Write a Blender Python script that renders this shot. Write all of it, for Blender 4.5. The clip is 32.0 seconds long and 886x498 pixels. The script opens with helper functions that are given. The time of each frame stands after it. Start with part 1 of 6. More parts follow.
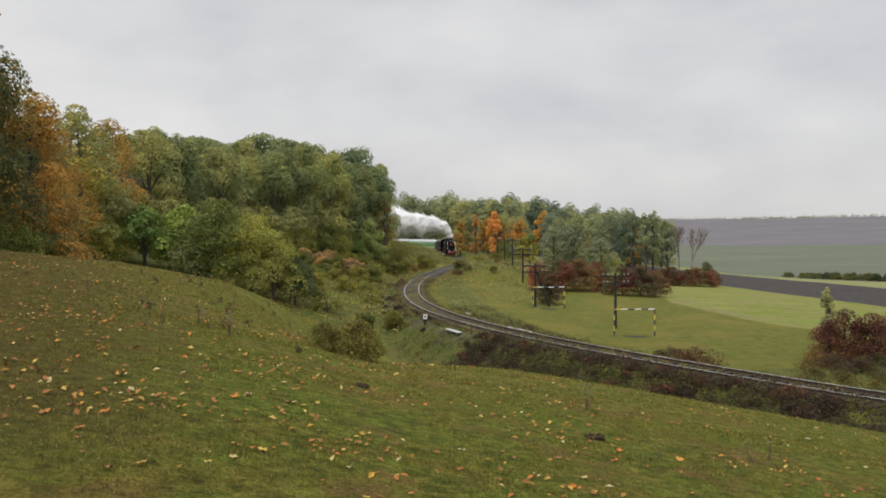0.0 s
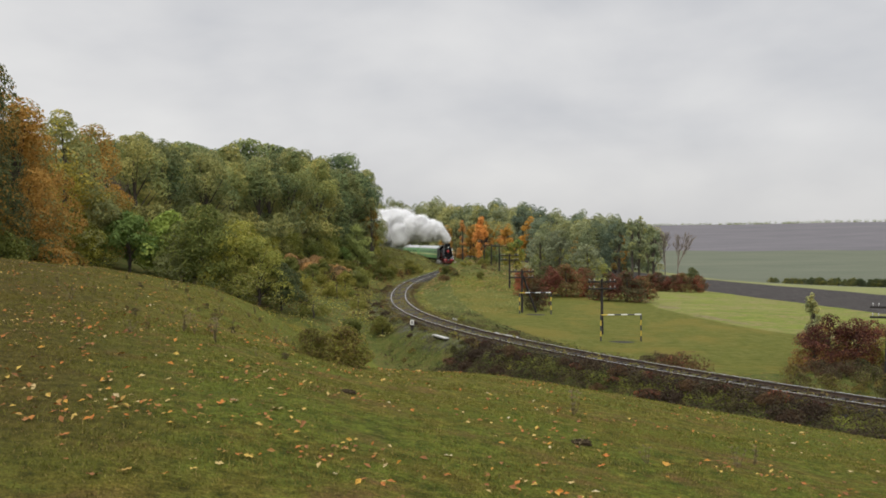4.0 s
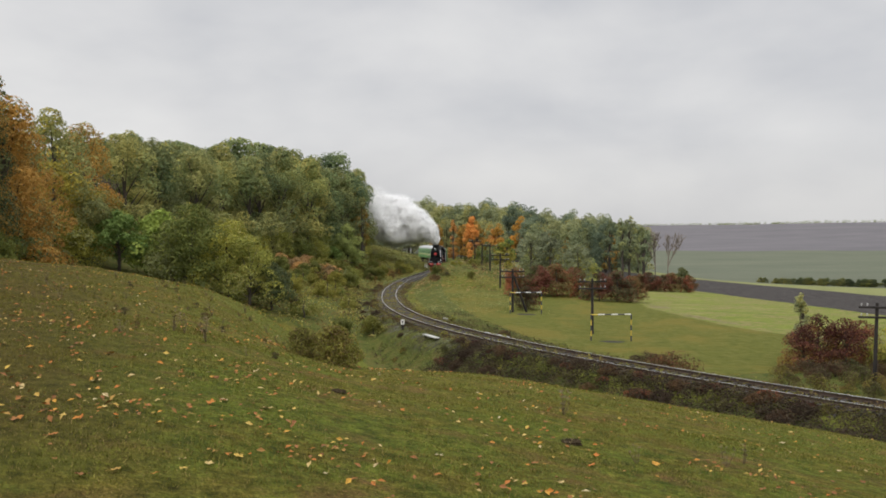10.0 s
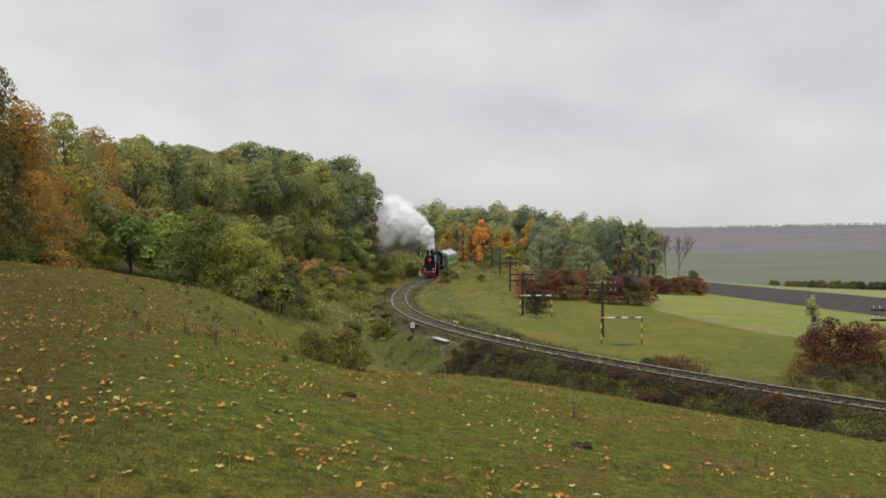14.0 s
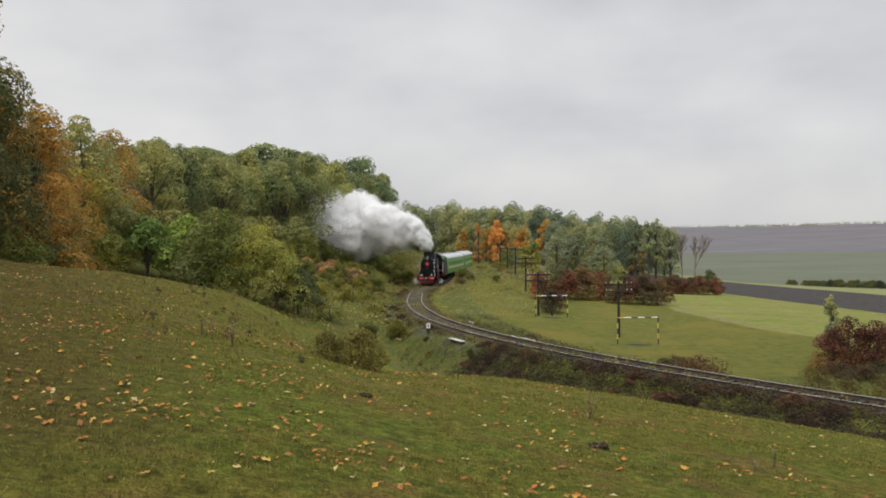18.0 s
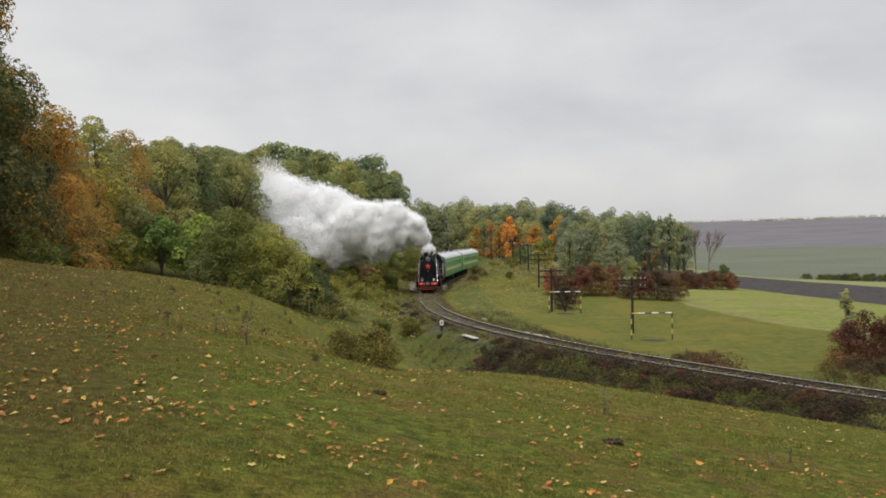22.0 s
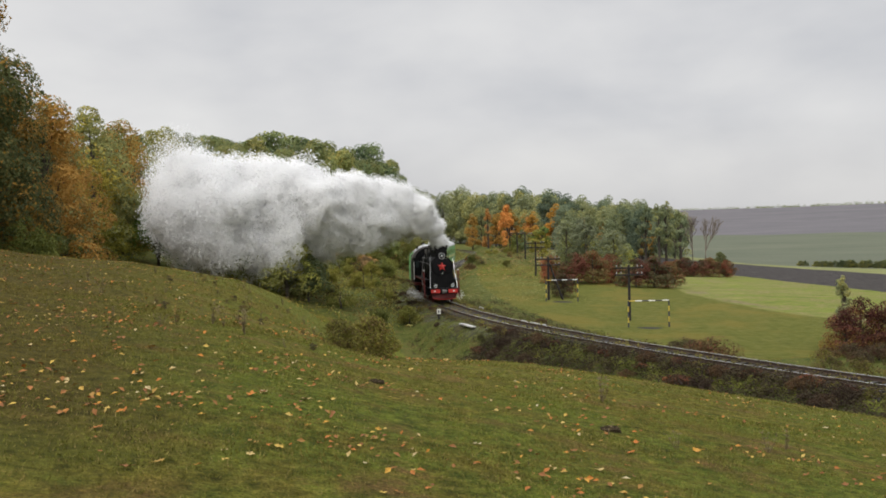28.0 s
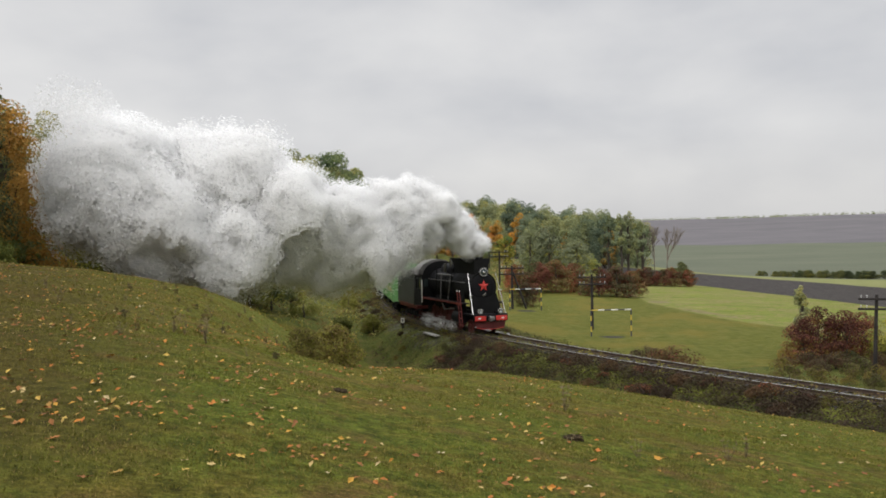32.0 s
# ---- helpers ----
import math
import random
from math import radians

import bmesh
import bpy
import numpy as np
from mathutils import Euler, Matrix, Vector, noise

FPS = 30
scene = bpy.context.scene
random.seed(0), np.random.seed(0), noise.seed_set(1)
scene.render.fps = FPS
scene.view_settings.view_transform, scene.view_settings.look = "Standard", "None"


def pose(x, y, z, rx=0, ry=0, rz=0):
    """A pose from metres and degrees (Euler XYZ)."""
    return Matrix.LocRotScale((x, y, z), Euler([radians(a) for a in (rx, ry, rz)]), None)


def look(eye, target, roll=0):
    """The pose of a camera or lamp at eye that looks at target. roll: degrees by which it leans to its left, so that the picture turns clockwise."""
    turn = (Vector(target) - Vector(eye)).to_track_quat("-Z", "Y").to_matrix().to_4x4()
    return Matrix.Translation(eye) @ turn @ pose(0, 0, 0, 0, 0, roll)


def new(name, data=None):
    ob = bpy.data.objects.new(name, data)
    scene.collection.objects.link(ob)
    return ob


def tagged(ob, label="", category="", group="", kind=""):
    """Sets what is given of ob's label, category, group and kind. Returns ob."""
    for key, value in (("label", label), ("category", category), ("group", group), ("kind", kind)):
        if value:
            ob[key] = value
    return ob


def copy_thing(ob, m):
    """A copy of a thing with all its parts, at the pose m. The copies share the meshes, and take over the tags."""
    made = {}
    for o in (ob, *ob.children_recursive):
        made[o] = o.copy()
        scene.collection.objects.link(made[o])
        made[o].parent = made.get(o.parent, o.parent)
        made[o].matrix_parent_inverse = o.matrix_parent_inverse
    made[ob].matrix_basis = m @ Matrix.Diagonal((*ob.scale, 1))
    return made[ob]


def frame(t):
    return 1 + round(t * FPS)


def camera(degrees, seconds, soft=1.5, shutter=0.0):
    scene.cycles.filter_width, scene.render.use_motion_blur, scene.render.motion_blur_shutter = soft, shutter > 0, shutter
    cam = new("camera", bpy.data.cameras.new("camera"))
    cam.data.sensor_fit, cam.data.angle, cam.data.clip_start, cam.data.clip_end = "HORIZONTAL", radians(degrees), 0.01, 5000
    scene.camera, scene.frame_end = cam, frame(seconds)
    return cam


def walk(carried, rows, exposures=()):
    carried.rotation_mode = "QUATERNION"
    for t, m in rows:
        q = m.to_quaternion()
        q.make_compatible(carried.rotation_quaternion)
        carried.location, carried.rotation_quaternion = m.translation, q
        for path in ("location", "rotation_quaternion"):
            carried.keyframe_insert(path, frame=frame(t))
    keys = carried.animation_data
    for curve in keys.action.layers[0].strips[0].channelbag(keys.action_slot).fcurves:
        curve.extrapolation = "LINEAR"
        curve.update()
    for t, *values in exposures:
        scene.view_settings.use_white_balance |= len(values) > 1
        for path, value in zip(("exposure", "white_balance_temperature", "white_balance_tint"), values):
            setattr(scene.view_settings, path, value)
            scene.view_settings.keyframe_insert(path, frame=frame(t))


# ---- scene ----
# ---- camera: one stand on the meadow, turned by hand; eye 6.6 m above the rails ----
EYE = (0.0, 0.0, 6.6)
cam = camera(52.0, 32.0, soft=1.75)


def aim(yaw, pitch, roll):
    return pose(*EYE, 90 + pitch, 0, yaw) @ pose(0, 0, 0, 0, 0, -roll)


# seconds, yaw, pitch, roll
AIM = [
    (0, 1.29, -1.08, 0.25), (0.5, 1.05, -1.15, 0.19), (1, 0.83, -1.05, 0.27), (1.5, 0.71, -1.08, 0.30), (2, 0.74, -0.83, 0.52),
    (2.5, 0.65, -0.73, 0.59), (3, 0.64, -0.81, 0.35), (3.5, 0.53, -0.78, 0.30), (5.5, 0.33, -0.49, 0.21), (6, 0.24, -0.43, 0.34),
    (6.5, 0.26, -0.64, 0.33), (7, 0.11, -0.57, 0.33), (7.5, 0.05, -0.63, 0.35), (8, 0.03, -0.51, 0.25), (8.5, 0.01, -0.77, 0.03),
    (9, -0.00, -0.39, -0.00), (9.5, -0.05, -0.41, 0.03), (10, -0.13, -0.75, 0.16), (10.5, 0.15, -0.71, 0.24), (11, -0.03, -0.68, 0.19),
    (11.5, 0.02, -0.81, 0.06), (12, 0.00, -0.75, 0.06), (12.5, 0.17, -0.61, -0.11), (13, 0.15, -0.37, -0.04), (13.5, 0.09, -0.55, 0.09),
    (14, 0.49, -0.55, 0.26), (14.5, 1.18, -0.59, 0.45), (16.5, 1.89, -0.60, 0.37), (17, 1.92, -0.09, 0.32), (17.5, 1.76, -0.46, 0.38),
    (18, 1.46, -0.51, 0.50), (18.5, 1.56, -0.57, 0.36), (19, 1.65, -0.47, 0.49), (19.5, 1.78, -0.68, 0.77), (20, 2.06, -0.85, 1.03),
    (20.5, 2.25, -0.84, 1.00), (21, 2.13, -0.72, 1.09), (21.5, 2.32, -0.82, 0.95), (22, 2.26, -0.69, 1.00), (22.5, 2.08, -0.73, 0.87),
    (23, 1.95, -0.89, 0.90), (23.5, 1.82, -0.76, 0.74), (24, 1.73, -0.82, 0.79), (24.5, 1.71, -0.89, 0.86), (25, 1.82, -0.92, 1.19),
    (25.5, 2.26, -1.18, 1.28), (27.5, 2.28, -1.23, 1.30), (28, 2.08, -1.40, 1.27), (28.5, 1.88, -1.09, 1.16), (29, 1.74, -1.49, 1.33),
    (29.5, 1.80, -1.52, 1.55), (30, 1.45, -1.33, 1.52), (30.5, 1.17, -1.26, 1.33), (31, 0.79, -0.99, 1.14), (31.5, 0.68, -0.80, 0.97),
    (31.7, 0.64, -1.18, 0.41), (32, -0.19, -0.89, 0.97),
]

walk(cam, [(t, aim(y, p, r)) for t, y, p, r in AIM])

# ---- light: overcast, rain clouds, a wide weak sun ----
SUN_EL, SUN_AZ = radians(48), radians(205)
world = bpy.data.worlds.new("overcast")
scene.world = world
world.use_nodes = True
wn, wl = world.node_tree.nodes, world.node_tree.links
wn.clear()


def wnode(kind, **kw):
    n = wn.new(kind)
    for k, v in kw.items():
        n.inputs[k].default_value = v
    return n


sky = wn.new("ShaderNodeTexSky")
sky.sky_type, sky.sun_disc, sky.sun_elevation, sky.sun_rotation = "NISHITA", False, SUN_EL, SUN_AZ
sky.air_density, sky.dust_density = 1.0, 4.0
coord = wn.new("ShaderNodeTexCoord")
squash = wnode("ShaderNodeMapping")
squash.inputs["Scale"].default_value = (1.0, 1.0, 2.1)
squash.inputs["Location"].default_value = (0.35, 0.1, 0.2)
wl.new(coord.outputs["Generated"], squash.inputs["Vector"])
big = wnode("ShaderNodeTexNoise", Scale=3.4, Detail=5.0, Roughness=0.46, Distortion=0.15)
wl.new(squash.outputs["Vector"], big.inputs["Vector"])
ramp = wn.new("ShaderNodeValToRGB")
el = ramp.color_ramp.elements
el[0].position, el[0].color = 0.33, (0.57, 0.58, 0.61, 1)
el[1].position, el[1].color = 0.66, (0.80, 0.795, 0.79, 1)
el.new(0.5).color = (0.70, 0.70, 0.71, 1)
wl.new(big.outputs["Fac"], ramp.inputs["Fac"])
# an overcast sky is brighter towards the zenith
split = wn.new("ShaderNodeSeparateXYZ")
wl.new(coord.outputs["Generated"], split.inputs[0])
zen = wnode("ShaderNodeMapRange")
zen.inputs["From Min"].default_value, zen.inputs["From Max"].default_value = 0.25, 1.0
zen.inputs["To Min"].default_value, zen.inputs["To Max"].default_value = 1.0, 3.0
wl.new(split.outputs["Z"], zen.inputs["Value"])
lift = wn.new("ShaderNodeVectorMath")
lift.operation = "SCALE"
wl.new(ramp.outputs["Color"], lift.inputs[0])
low = wnode("ShaderNodeMapRange")
low.inputs["From Min"].default_value, low.inputs["From Max"].default_value = 0.0, 0.11
low.inputs["To Min"].default_value, low.inputs["To Max"].default_value = 0.86, 1.0
wl.new(split.outputs["Z"], low.inputs["Value"])
both = wn.new("ShaderNodeMath")
both.operation = "MULTIPLY"
wl.new(zen.outputs["Result"], both.inputs[0])
wl.new(low.outputs["Result"], both.inputs[1])
wl.new(both.outputs[0], lift.inputs["Scale"])
dim = wn.new("ShaderNodeVectorMath")
dim.operation = "SCALE"
dim.inputs["Scale"].default_value = 0.1
wl.new(sky.outputs["Color"], dim.inputs[0])
mix = wn.new("ShaderNodeMix")
mix.data_type = "RGBA"
mix.inputs[0].default_value = 0.94
wl.new(dim.outputs[0], mix.inputs[6])
wl.new(lift.outputs[0], mix.inputs[7])
back = wnode("ShaderNodeBackground", Strength=1.0)
wl.new(mix.outputs[2], back.inputs["Color"])
wl.new(back.outputs[0], wn.new("ShaderNodeOutputWorld").inputs["Surface"])

sun = new("sun", bpy.data.lights.new("sun", "SUN"))
sun.data.energy, sun.data.angle, sun.data.color = 1.5, radians(40), (1.0, 0.97, 0.92)
sun.matrix_world = look((0, 0, 0), (-math.sin(SUN_AZ) * math.cos(SUN_EL), -math.cos(SUN_AZ) * math.cos(SUN_EL), -math.sin(SUN_EL)))

# ---- materials ----


class Mat:
    """A small builder round one node material."""

    def __init__(self, name, rough=0.9, metal=0.0, spec=0.3):
        self.m = bpy.data.materials.new(name)
        self.m.use_nodes = True
        self.n, self.l = self.m.node_tree.nodes, self.m.node_tree.links
        self.b = self.n["Principled BSDF"]
        self.b.inputs["Roughness"].default_value = rough
        self.b.inputs["Metallic"].default_value = metal
        self.b.inputs["Specular IOR Level"].default_value = spec
        self.co = self.n.new("ShaderNodeTexCoord")

    def noise(self, scale, detail=4.0, rough=0.55, where="Object", stretch=None):
        t = self.n.new("ShaderNodeTexNoise")
        t.inputs["Scale"].default_value, t.inputs["Detail"].default_value, t.inputs["Roughness"].default_value = scale, detail, rough
        src = self.co.outputs[where]
        if stretch:
            mp = self.n.new("ShaderNodeMapping")
            mp.inputs["Scale"].default_value = stretch
            self.l.new(src, mp.inputs["Vector"])
            src = mp.outputs["Vector"]
        self.l.new(src, t.inputs["Vector"])
        return t.outputs["Fac"]

    def ramp(self, fac, stops):
        r = self.n.new("ShaderNodeValToRGB")
        e = r.color_ramp.elements
        e[0].position, e[0].color = stops[0][0], (*stops[0][1], 1)
        e[1].position, e[1].color = stops[-1][0], (*stops[-1][1], 1)
        for pos, col in stops[1:-1]:
            e.new(pos).color = (*col, 1)
        self.l.new(fac, r.inputs["Fac"])
        return r.outputs["Color"]

    def mix(self, fac, a, b, mode="MIX"):
        m = self.n.new("ShaderNodeMix")
        m.data_type, m.blend_type = "RGBA", mode
        for sock, v in ((m.inputs[0], fac), (m.inputs[6], a), (m.inputs[7], b)):
            if isinstance(v, (int, float)):
                sock.default_value = v
            elif isinstance(v, tuple):
                sock.default_value = (*v, 1)
            else:
                self.l.new(v, sock)
        return m.outputs[2]

    def attr(self, name):
        a = self.n.new("ShaderNodeAttribute")
        a.attribute_name = name
        return a.outputs["Fac"]

    def sharp(self, fac, lo, hi):
        r = self.n.new("ShaderNodeMapRange")
        r.interpolation_type = "SMOOTHSTEP"
        r.inputs["From Min"].default_value, r.inputs["From Max"].default_value = lo, hi
        self.l.new(fac, r.inputs["Value"])
        return r.outputs["Result"]

    def add(self, a, b, k=1.0):
        m = self.n.new("ShaderNodeMath")
        m.operation = "MULTIPLY_ADD"
        self.l.new(b, m.inputs[0])
        m.inputs[1].default_value = k
        self.l.new(a, m.inputs[2])
        return m.outputs[0]

    def island(self):
        return self.n.new("ShaderNodeNewGeometry").outputs["Random Per Island"]

    def object_random(self):
        return self.n.new("ShaderNodeObjectInfo").outputs["Random"]

    def bump(self, fac, strength=0.4, dist=0.02):
        b = self.n.new("ShaderNodeBump")
        b.inputs["Strength"].default_value, b.inputs["Distance"].default_value = strength, dist
        self.l.new(fac, b.inputs["Height"])
        self.l.new(b.outputs["Normal"], self.b.inputs["Normal"])

    def base(self, col):
        if isinstance(col, tuple):
            self.b.inputs["Base Color"].default_value = (*col, 1)
        else:
            self.l.new(col, self.b.inputs["Base Color"])
        return self.m

    def rough(self, fac):
        self.l.new(fac, self.b.inputs["Roughness"])


def shade(c, k):
    return tuple(v * k for v in c)


def painted(name, col, rough=0.5, metal=0.0, dirt=(0.06, 0.05, 0.04), amount=0.5, scale=1.6, spec=0.4):
    """Paint or metal with grime at two scales."""
    k = Mat(name, rough, metal, spec)
    a = k.ramp(k.noise(scale, 6), [(0.3, shade(col, 0.72)), (0.7, shade(col, 1.12))])
    g = k.sharp(k.noise(scale * 3.7, 8, 0.65), 0.5, 0.78)
    mul = k.n.new("ShaderNodeMath")
    mul.operation = "MULTIPLY"
    mul.inputs[1].default_value = amount
    k.l.new(g, mul.inputs[0])
    k.bump(k.noise(scale * 9, 5), 0.15, 0.01)
    return k.base(k.mix(mul.outputs[0], a, dirt))


def leafy(name, dark, mid, light, rare=None):
    """Foliage: each leaf its own tone, with larger patches over the crown, some light passing through."""
    k = Mat(name, 0.75, 0.0, 0.12)
    c = k.ramp(k.island(), [(0.0, dark), (0.45, mid), (0.9, light)] + ([(0.96, rare)] if rare else []))
    c = k.mix(0.4, c, mid)
    c = k.mix(k.sharp(k.noise(0.28, 3), 0.42, 0.66), c, k.mix(0.65, c, light))
    tone = k.ramp(k.object_random(), [(0.0, (0.54, 0.59, 0.64)), (0.3, (0.86, 0.91, 0.96)), (0.65, (1.14, 1.08, 0.98)), (1.0, (1.44, 1.30, 1.06))])
    c = k.mix(1.0, c, tone, "MULTIPLY")
    k.base(c)
    tr = k.n.new("ShaderNodeBsdfTranslucent")
    k.l.new(c, tr.inputs["Color"])
    ms = k.n.new("ShaderNodeMixShader")
    ms.inputs[0].default_value = 0.38
    k.l.new(k.b.outputs[0], ms.inputs[1])
    k.l.new(tr.outputs[0], ms.inputs[2])
    k.l.new(ms.outputs[0], k.n["Material Output"].inputs["Surface"])
    return k.m


LEAF = {
    "green": leafy("leaf_green", (0.092, 0.128, 0.066), (0.19, 0.242, 0.11), (0.32, 0.362, 0.144), (0.4, 0.34, 0.12)),
    "olive": leafy("leaf_olive", (0.128, 0.142, 0.064), (0.262, 0.276, 0.114), (0.41, 0.4, 0.148), (0.48, 0.37, 0.12)),
    "dark": leafy("leaf_dark", (0.06, 0.09, 0.055), (0.12, 0.166, 0.092), (0.2, 0.245, 0.12)),
    "bright": leafy("leaf_bright", (0.085, 0.135, 0.036), (0.165, 0.24, 0.062), (0.27, 0.345, 0.095)),
    "fresh": leafy("leaf_fresh", (.110, .150, .062), (.190, .245, .098), (.290, .345, .130)),
    "flame": leafy("leaf_flame", (.300, .150, .055), (.500, .255, .085), (.600, .350, .120)),
    "yellow": leafy("leaf_yellow", (0.200, 0.165, 0.036), (0.370, 0.310, 0.062), (0.560, 0.470, 0.095)),
    "orange": leafy("leaf_orange", (0.25, 0.14, 0.04), (0.46, 0.258, 0.068), (0.59, 0.355, 0.095), (0.56, 0.42, 0.11)),
    "rust": leafy("leaf_rust", (0.160, 0.102, 0.027), (0.330, 0.199, 0.050), (0.480, 0.291, 0.072), (0.240, 0.252, 0.064)),
    "red": leafy("leaf_red", (0.095, 0.038, 0.030), (0.205, 0.070, 0.050), (0.310, 0.110, 0.065), (0.34, 0.22, 0.07)),
    "grey": leafy("leaf_grey", (0.22, 0.23, 0.13), (0.345, 0.35, 0.195), (0.47, 0.465, 0.25)),
    "dry": leafy("leaf_dry", (0.190, 0.120, 0.060), (0.380, 0.240, 0.110), (0.520, 0.350, 0.165)),
    # distance haze is put into these two leaf colours, paler and bluer
    "hazed_green": leafy("leaf_hazed_green", (0.176, 0.212, 0.136), (0.245, 0.284, 0.162), (0.325, 0.35, 0.178), (0.36, 0.34, 0.16)),
    "hazed_dark": leafy("leaf_hazed_dark", (0.142, 0.182, 0.13), (0.196, 0.24, 0.158), (0.262, 0.3, 0.178)),
    "bush": leafy("leaf_bush", (0.09, 0.11, 0.03), (0.205, 0.228, 0.058), (0.39, 0.392, 0.092), (0.46, 0.4, 0.09)),
    "low": leafy("leaf_low", (0.080, 0.088, 0.022), (0.160, 0.170, 0.040), (0.250, 0.240, 0.062), (0.28, 0.19, 0.08)),
    # a darker green leaf, the shade low in the wood put into it
    "maple": leafy("leaf_shaded_green", (0.05, 0.066, 0.034), (0.1, 0.126, 0.058), (0.165, 0.184, 0.08), (0.34, 0.22, 0.065)),
    "wine": leafy("leaf_wine", (0.049, 0.024, 0.020), (0.102, 0.043, 0.034), (0.162, 0.066, 0.043), (0.306, 0.162, 0.051)),
    "bank": leafy("leaf_bank", (0.04, 0.028, 0.02), (0.08, 0.053, 0.035), (0.13, 0.086, 0.052)),
    "weed": leafy("leaf_weed", (0.052, 0.045, 0.024), (0.112, 0.09, 0.044), (0.195, 0.148, 0.066), (0.13, 0.18, 0.05)),
}


def bark(name, col):
    k = Mat(name, 0.95)
    k.bump(k.noise(6, 6, 0.6, stretch=(1, 1, 0.15)), 0.6, 0.03)
    return k.base(k.ramp(k.noise(5, 6, 0.6, stretch=(1, 1, 0.2)), [(0.3, shade(col, 0.5)), (0.7, shade(col, 1.4))]))


BARK = bark("bark", (0.075, 0.062, 0.050))
BARK_PALE = bark("bark_pale", (0.20, 0.165, 0.13))
WOOD_DARK = bark("creosoted_wood", (0.030, 0.026, 0.024))


# ---- the plan: the railway line ----
# from the right-hand near end: start, heading, then metres of line with their curvature in 1/100 m
LINE_START, LINE_HEADING = (21.974, 29.581), 2.2582
LINE = [(16, -0.737), (16, -0.735), (16, -0.948), (20, -0.970), (24, -0.350), (30, -0.355), (40, -0.011), (40, 0.355), (60, 0.594), (140, 0.64)]
BACK = 70  # metres of line out of sight behind the start


def lay_line():
    cuts = np.cumsum([a for a, _ in LINE])
    mids = np.concatenate([[0], cuts - np.array([a for a, _ in LINE]) / 2, [cuts[-1]]])
    ks = np.array([b for _, b in LINE]) / 100
    ks = np.concatenate([[ks[0]], ks, [ks[-1]]])
    x, y = LINE_START
    h = LINE_HEADING
    fore = [(x, y)]
    for s in np.arange(0.0, cuts[-1], 1.0):
        h += np.interp(s + 0.5, mids, ks)
        x, y = x + math.cos(h), y + math.sin(h)
        fore.append((x, y))
    aft = []
    x, y = LINE_START
    h = LINE_HEADING
    for s in range(BACK):
        h -= -0.004
        x, y = x - math.cos(h), y - math.sin(h)
        aft.append((x, y))
    return np.array(aft[::-1] + fore)


LINE_XY = lay_line()
LINE_S = np.arange(len(LINE_XY)) - BACK


def line_z(s):
    return 0.0 * np.asarray(s, float)


def on_line(s, off=0.0, z=0.0):
    """A place s metres along the line, off metres to the left of the way out, z above the rails; and the heading."""
    x, y = np.interp(s, LINE_S, LINE_XY[:, 0]), np.interp(s, LINE_S, LINE_XY[:, 1])
    x1, y1 = np.interp(s + 0.5, LINE_S, LINE_XY[:, 0]), np.interp(s + 0.5, LINE_S, LINE_XY[:, 1])
    x0, y0 = np.interp(s - 0.5, LINE_S, LINE_XY[:, 0]), np.interp(s - 0.5, LINE_S, LINE_XY[:, 1])
    h = math.atan2(y1 - y0, x1 - x0)
    return Vector((x - math.sin(h) * off, y + math.cos(h) * off, float(line_z(s)) + z)), h


# ---- the plan: the ground ----
def smooth(a, b, v):
    t = np.clip((v - a) / (b - a), 0, 1)
    return t * t * (3 - 2 * t)


def soft_max(a, b, k):
    h = np.clip(0.5 + 0.5 * (a - b) / k, 0, 1)
    return b + (a - b) * h + k * h * (1 - h)


def waves(x, y, seed, scale, octaves=4):
    """Soft random relief from summed waves, in -1..1."""
    rng = np.random.RandomState(seed)
    out = np.zeros_like(x)
    amp, tot = 1.0, 0.0
    for o in range(octaves):
        for _ in range(4):
            a, ph = rng.uniform(0, 6.28), rng.uniform(0, 6.28)
            f = 6.28 / scale * 1.9 ** o * rng.uniform(0.7, 1.3)
            out += amp * np.sin((x * math.cos(a) + y * math.sin(a)) * f + ph)
            tot += amp * 0.55
        amp *= 0.5
    return out / tot


def line_offset(x, y):
    """Signed distance from the line (left of the way out is positive) and metres along it."""
    flat = np.stack([x.ravel(), y.ravel()], 1)
    tang = np.gradient(LINE_XY, axis=0)
    best, idx = np.full(len(flat), 1e9), np.zeros(len(flat), int)
    for i in range(0, len(LINE_XY), 2):
        d = (flat[:, 0] - LINE_XY[i, 0]) ** 2 + (flat[:, 1] - LINE_XY[i, 1]) ** 2
        m = d < best
        best[m], idx[m] = d[m], i
    for step in (-1, 1):
        j = np.clip(idx + step, 0, len(LINE_XY) - 1)
        d = ((flat - LINE_XY[j]) ** 2).sum(1)
        m = d < best
        best[m], idx[m] = d[m], j[m]
    v, t = flat - LINE_XY[idx], tang[idx]
    cross = t[:, 0] * v[:, 1] - t[:, 1] * v[:, 0]
    along = (t * v).sum(1)
    dist = np.where(best < 16, np.abs(cross), np.sqrt(best))
    return (np.sign(cross) * dist).reshape(x.shape), (LINE_S[idx] + along).reshape(x.shape)


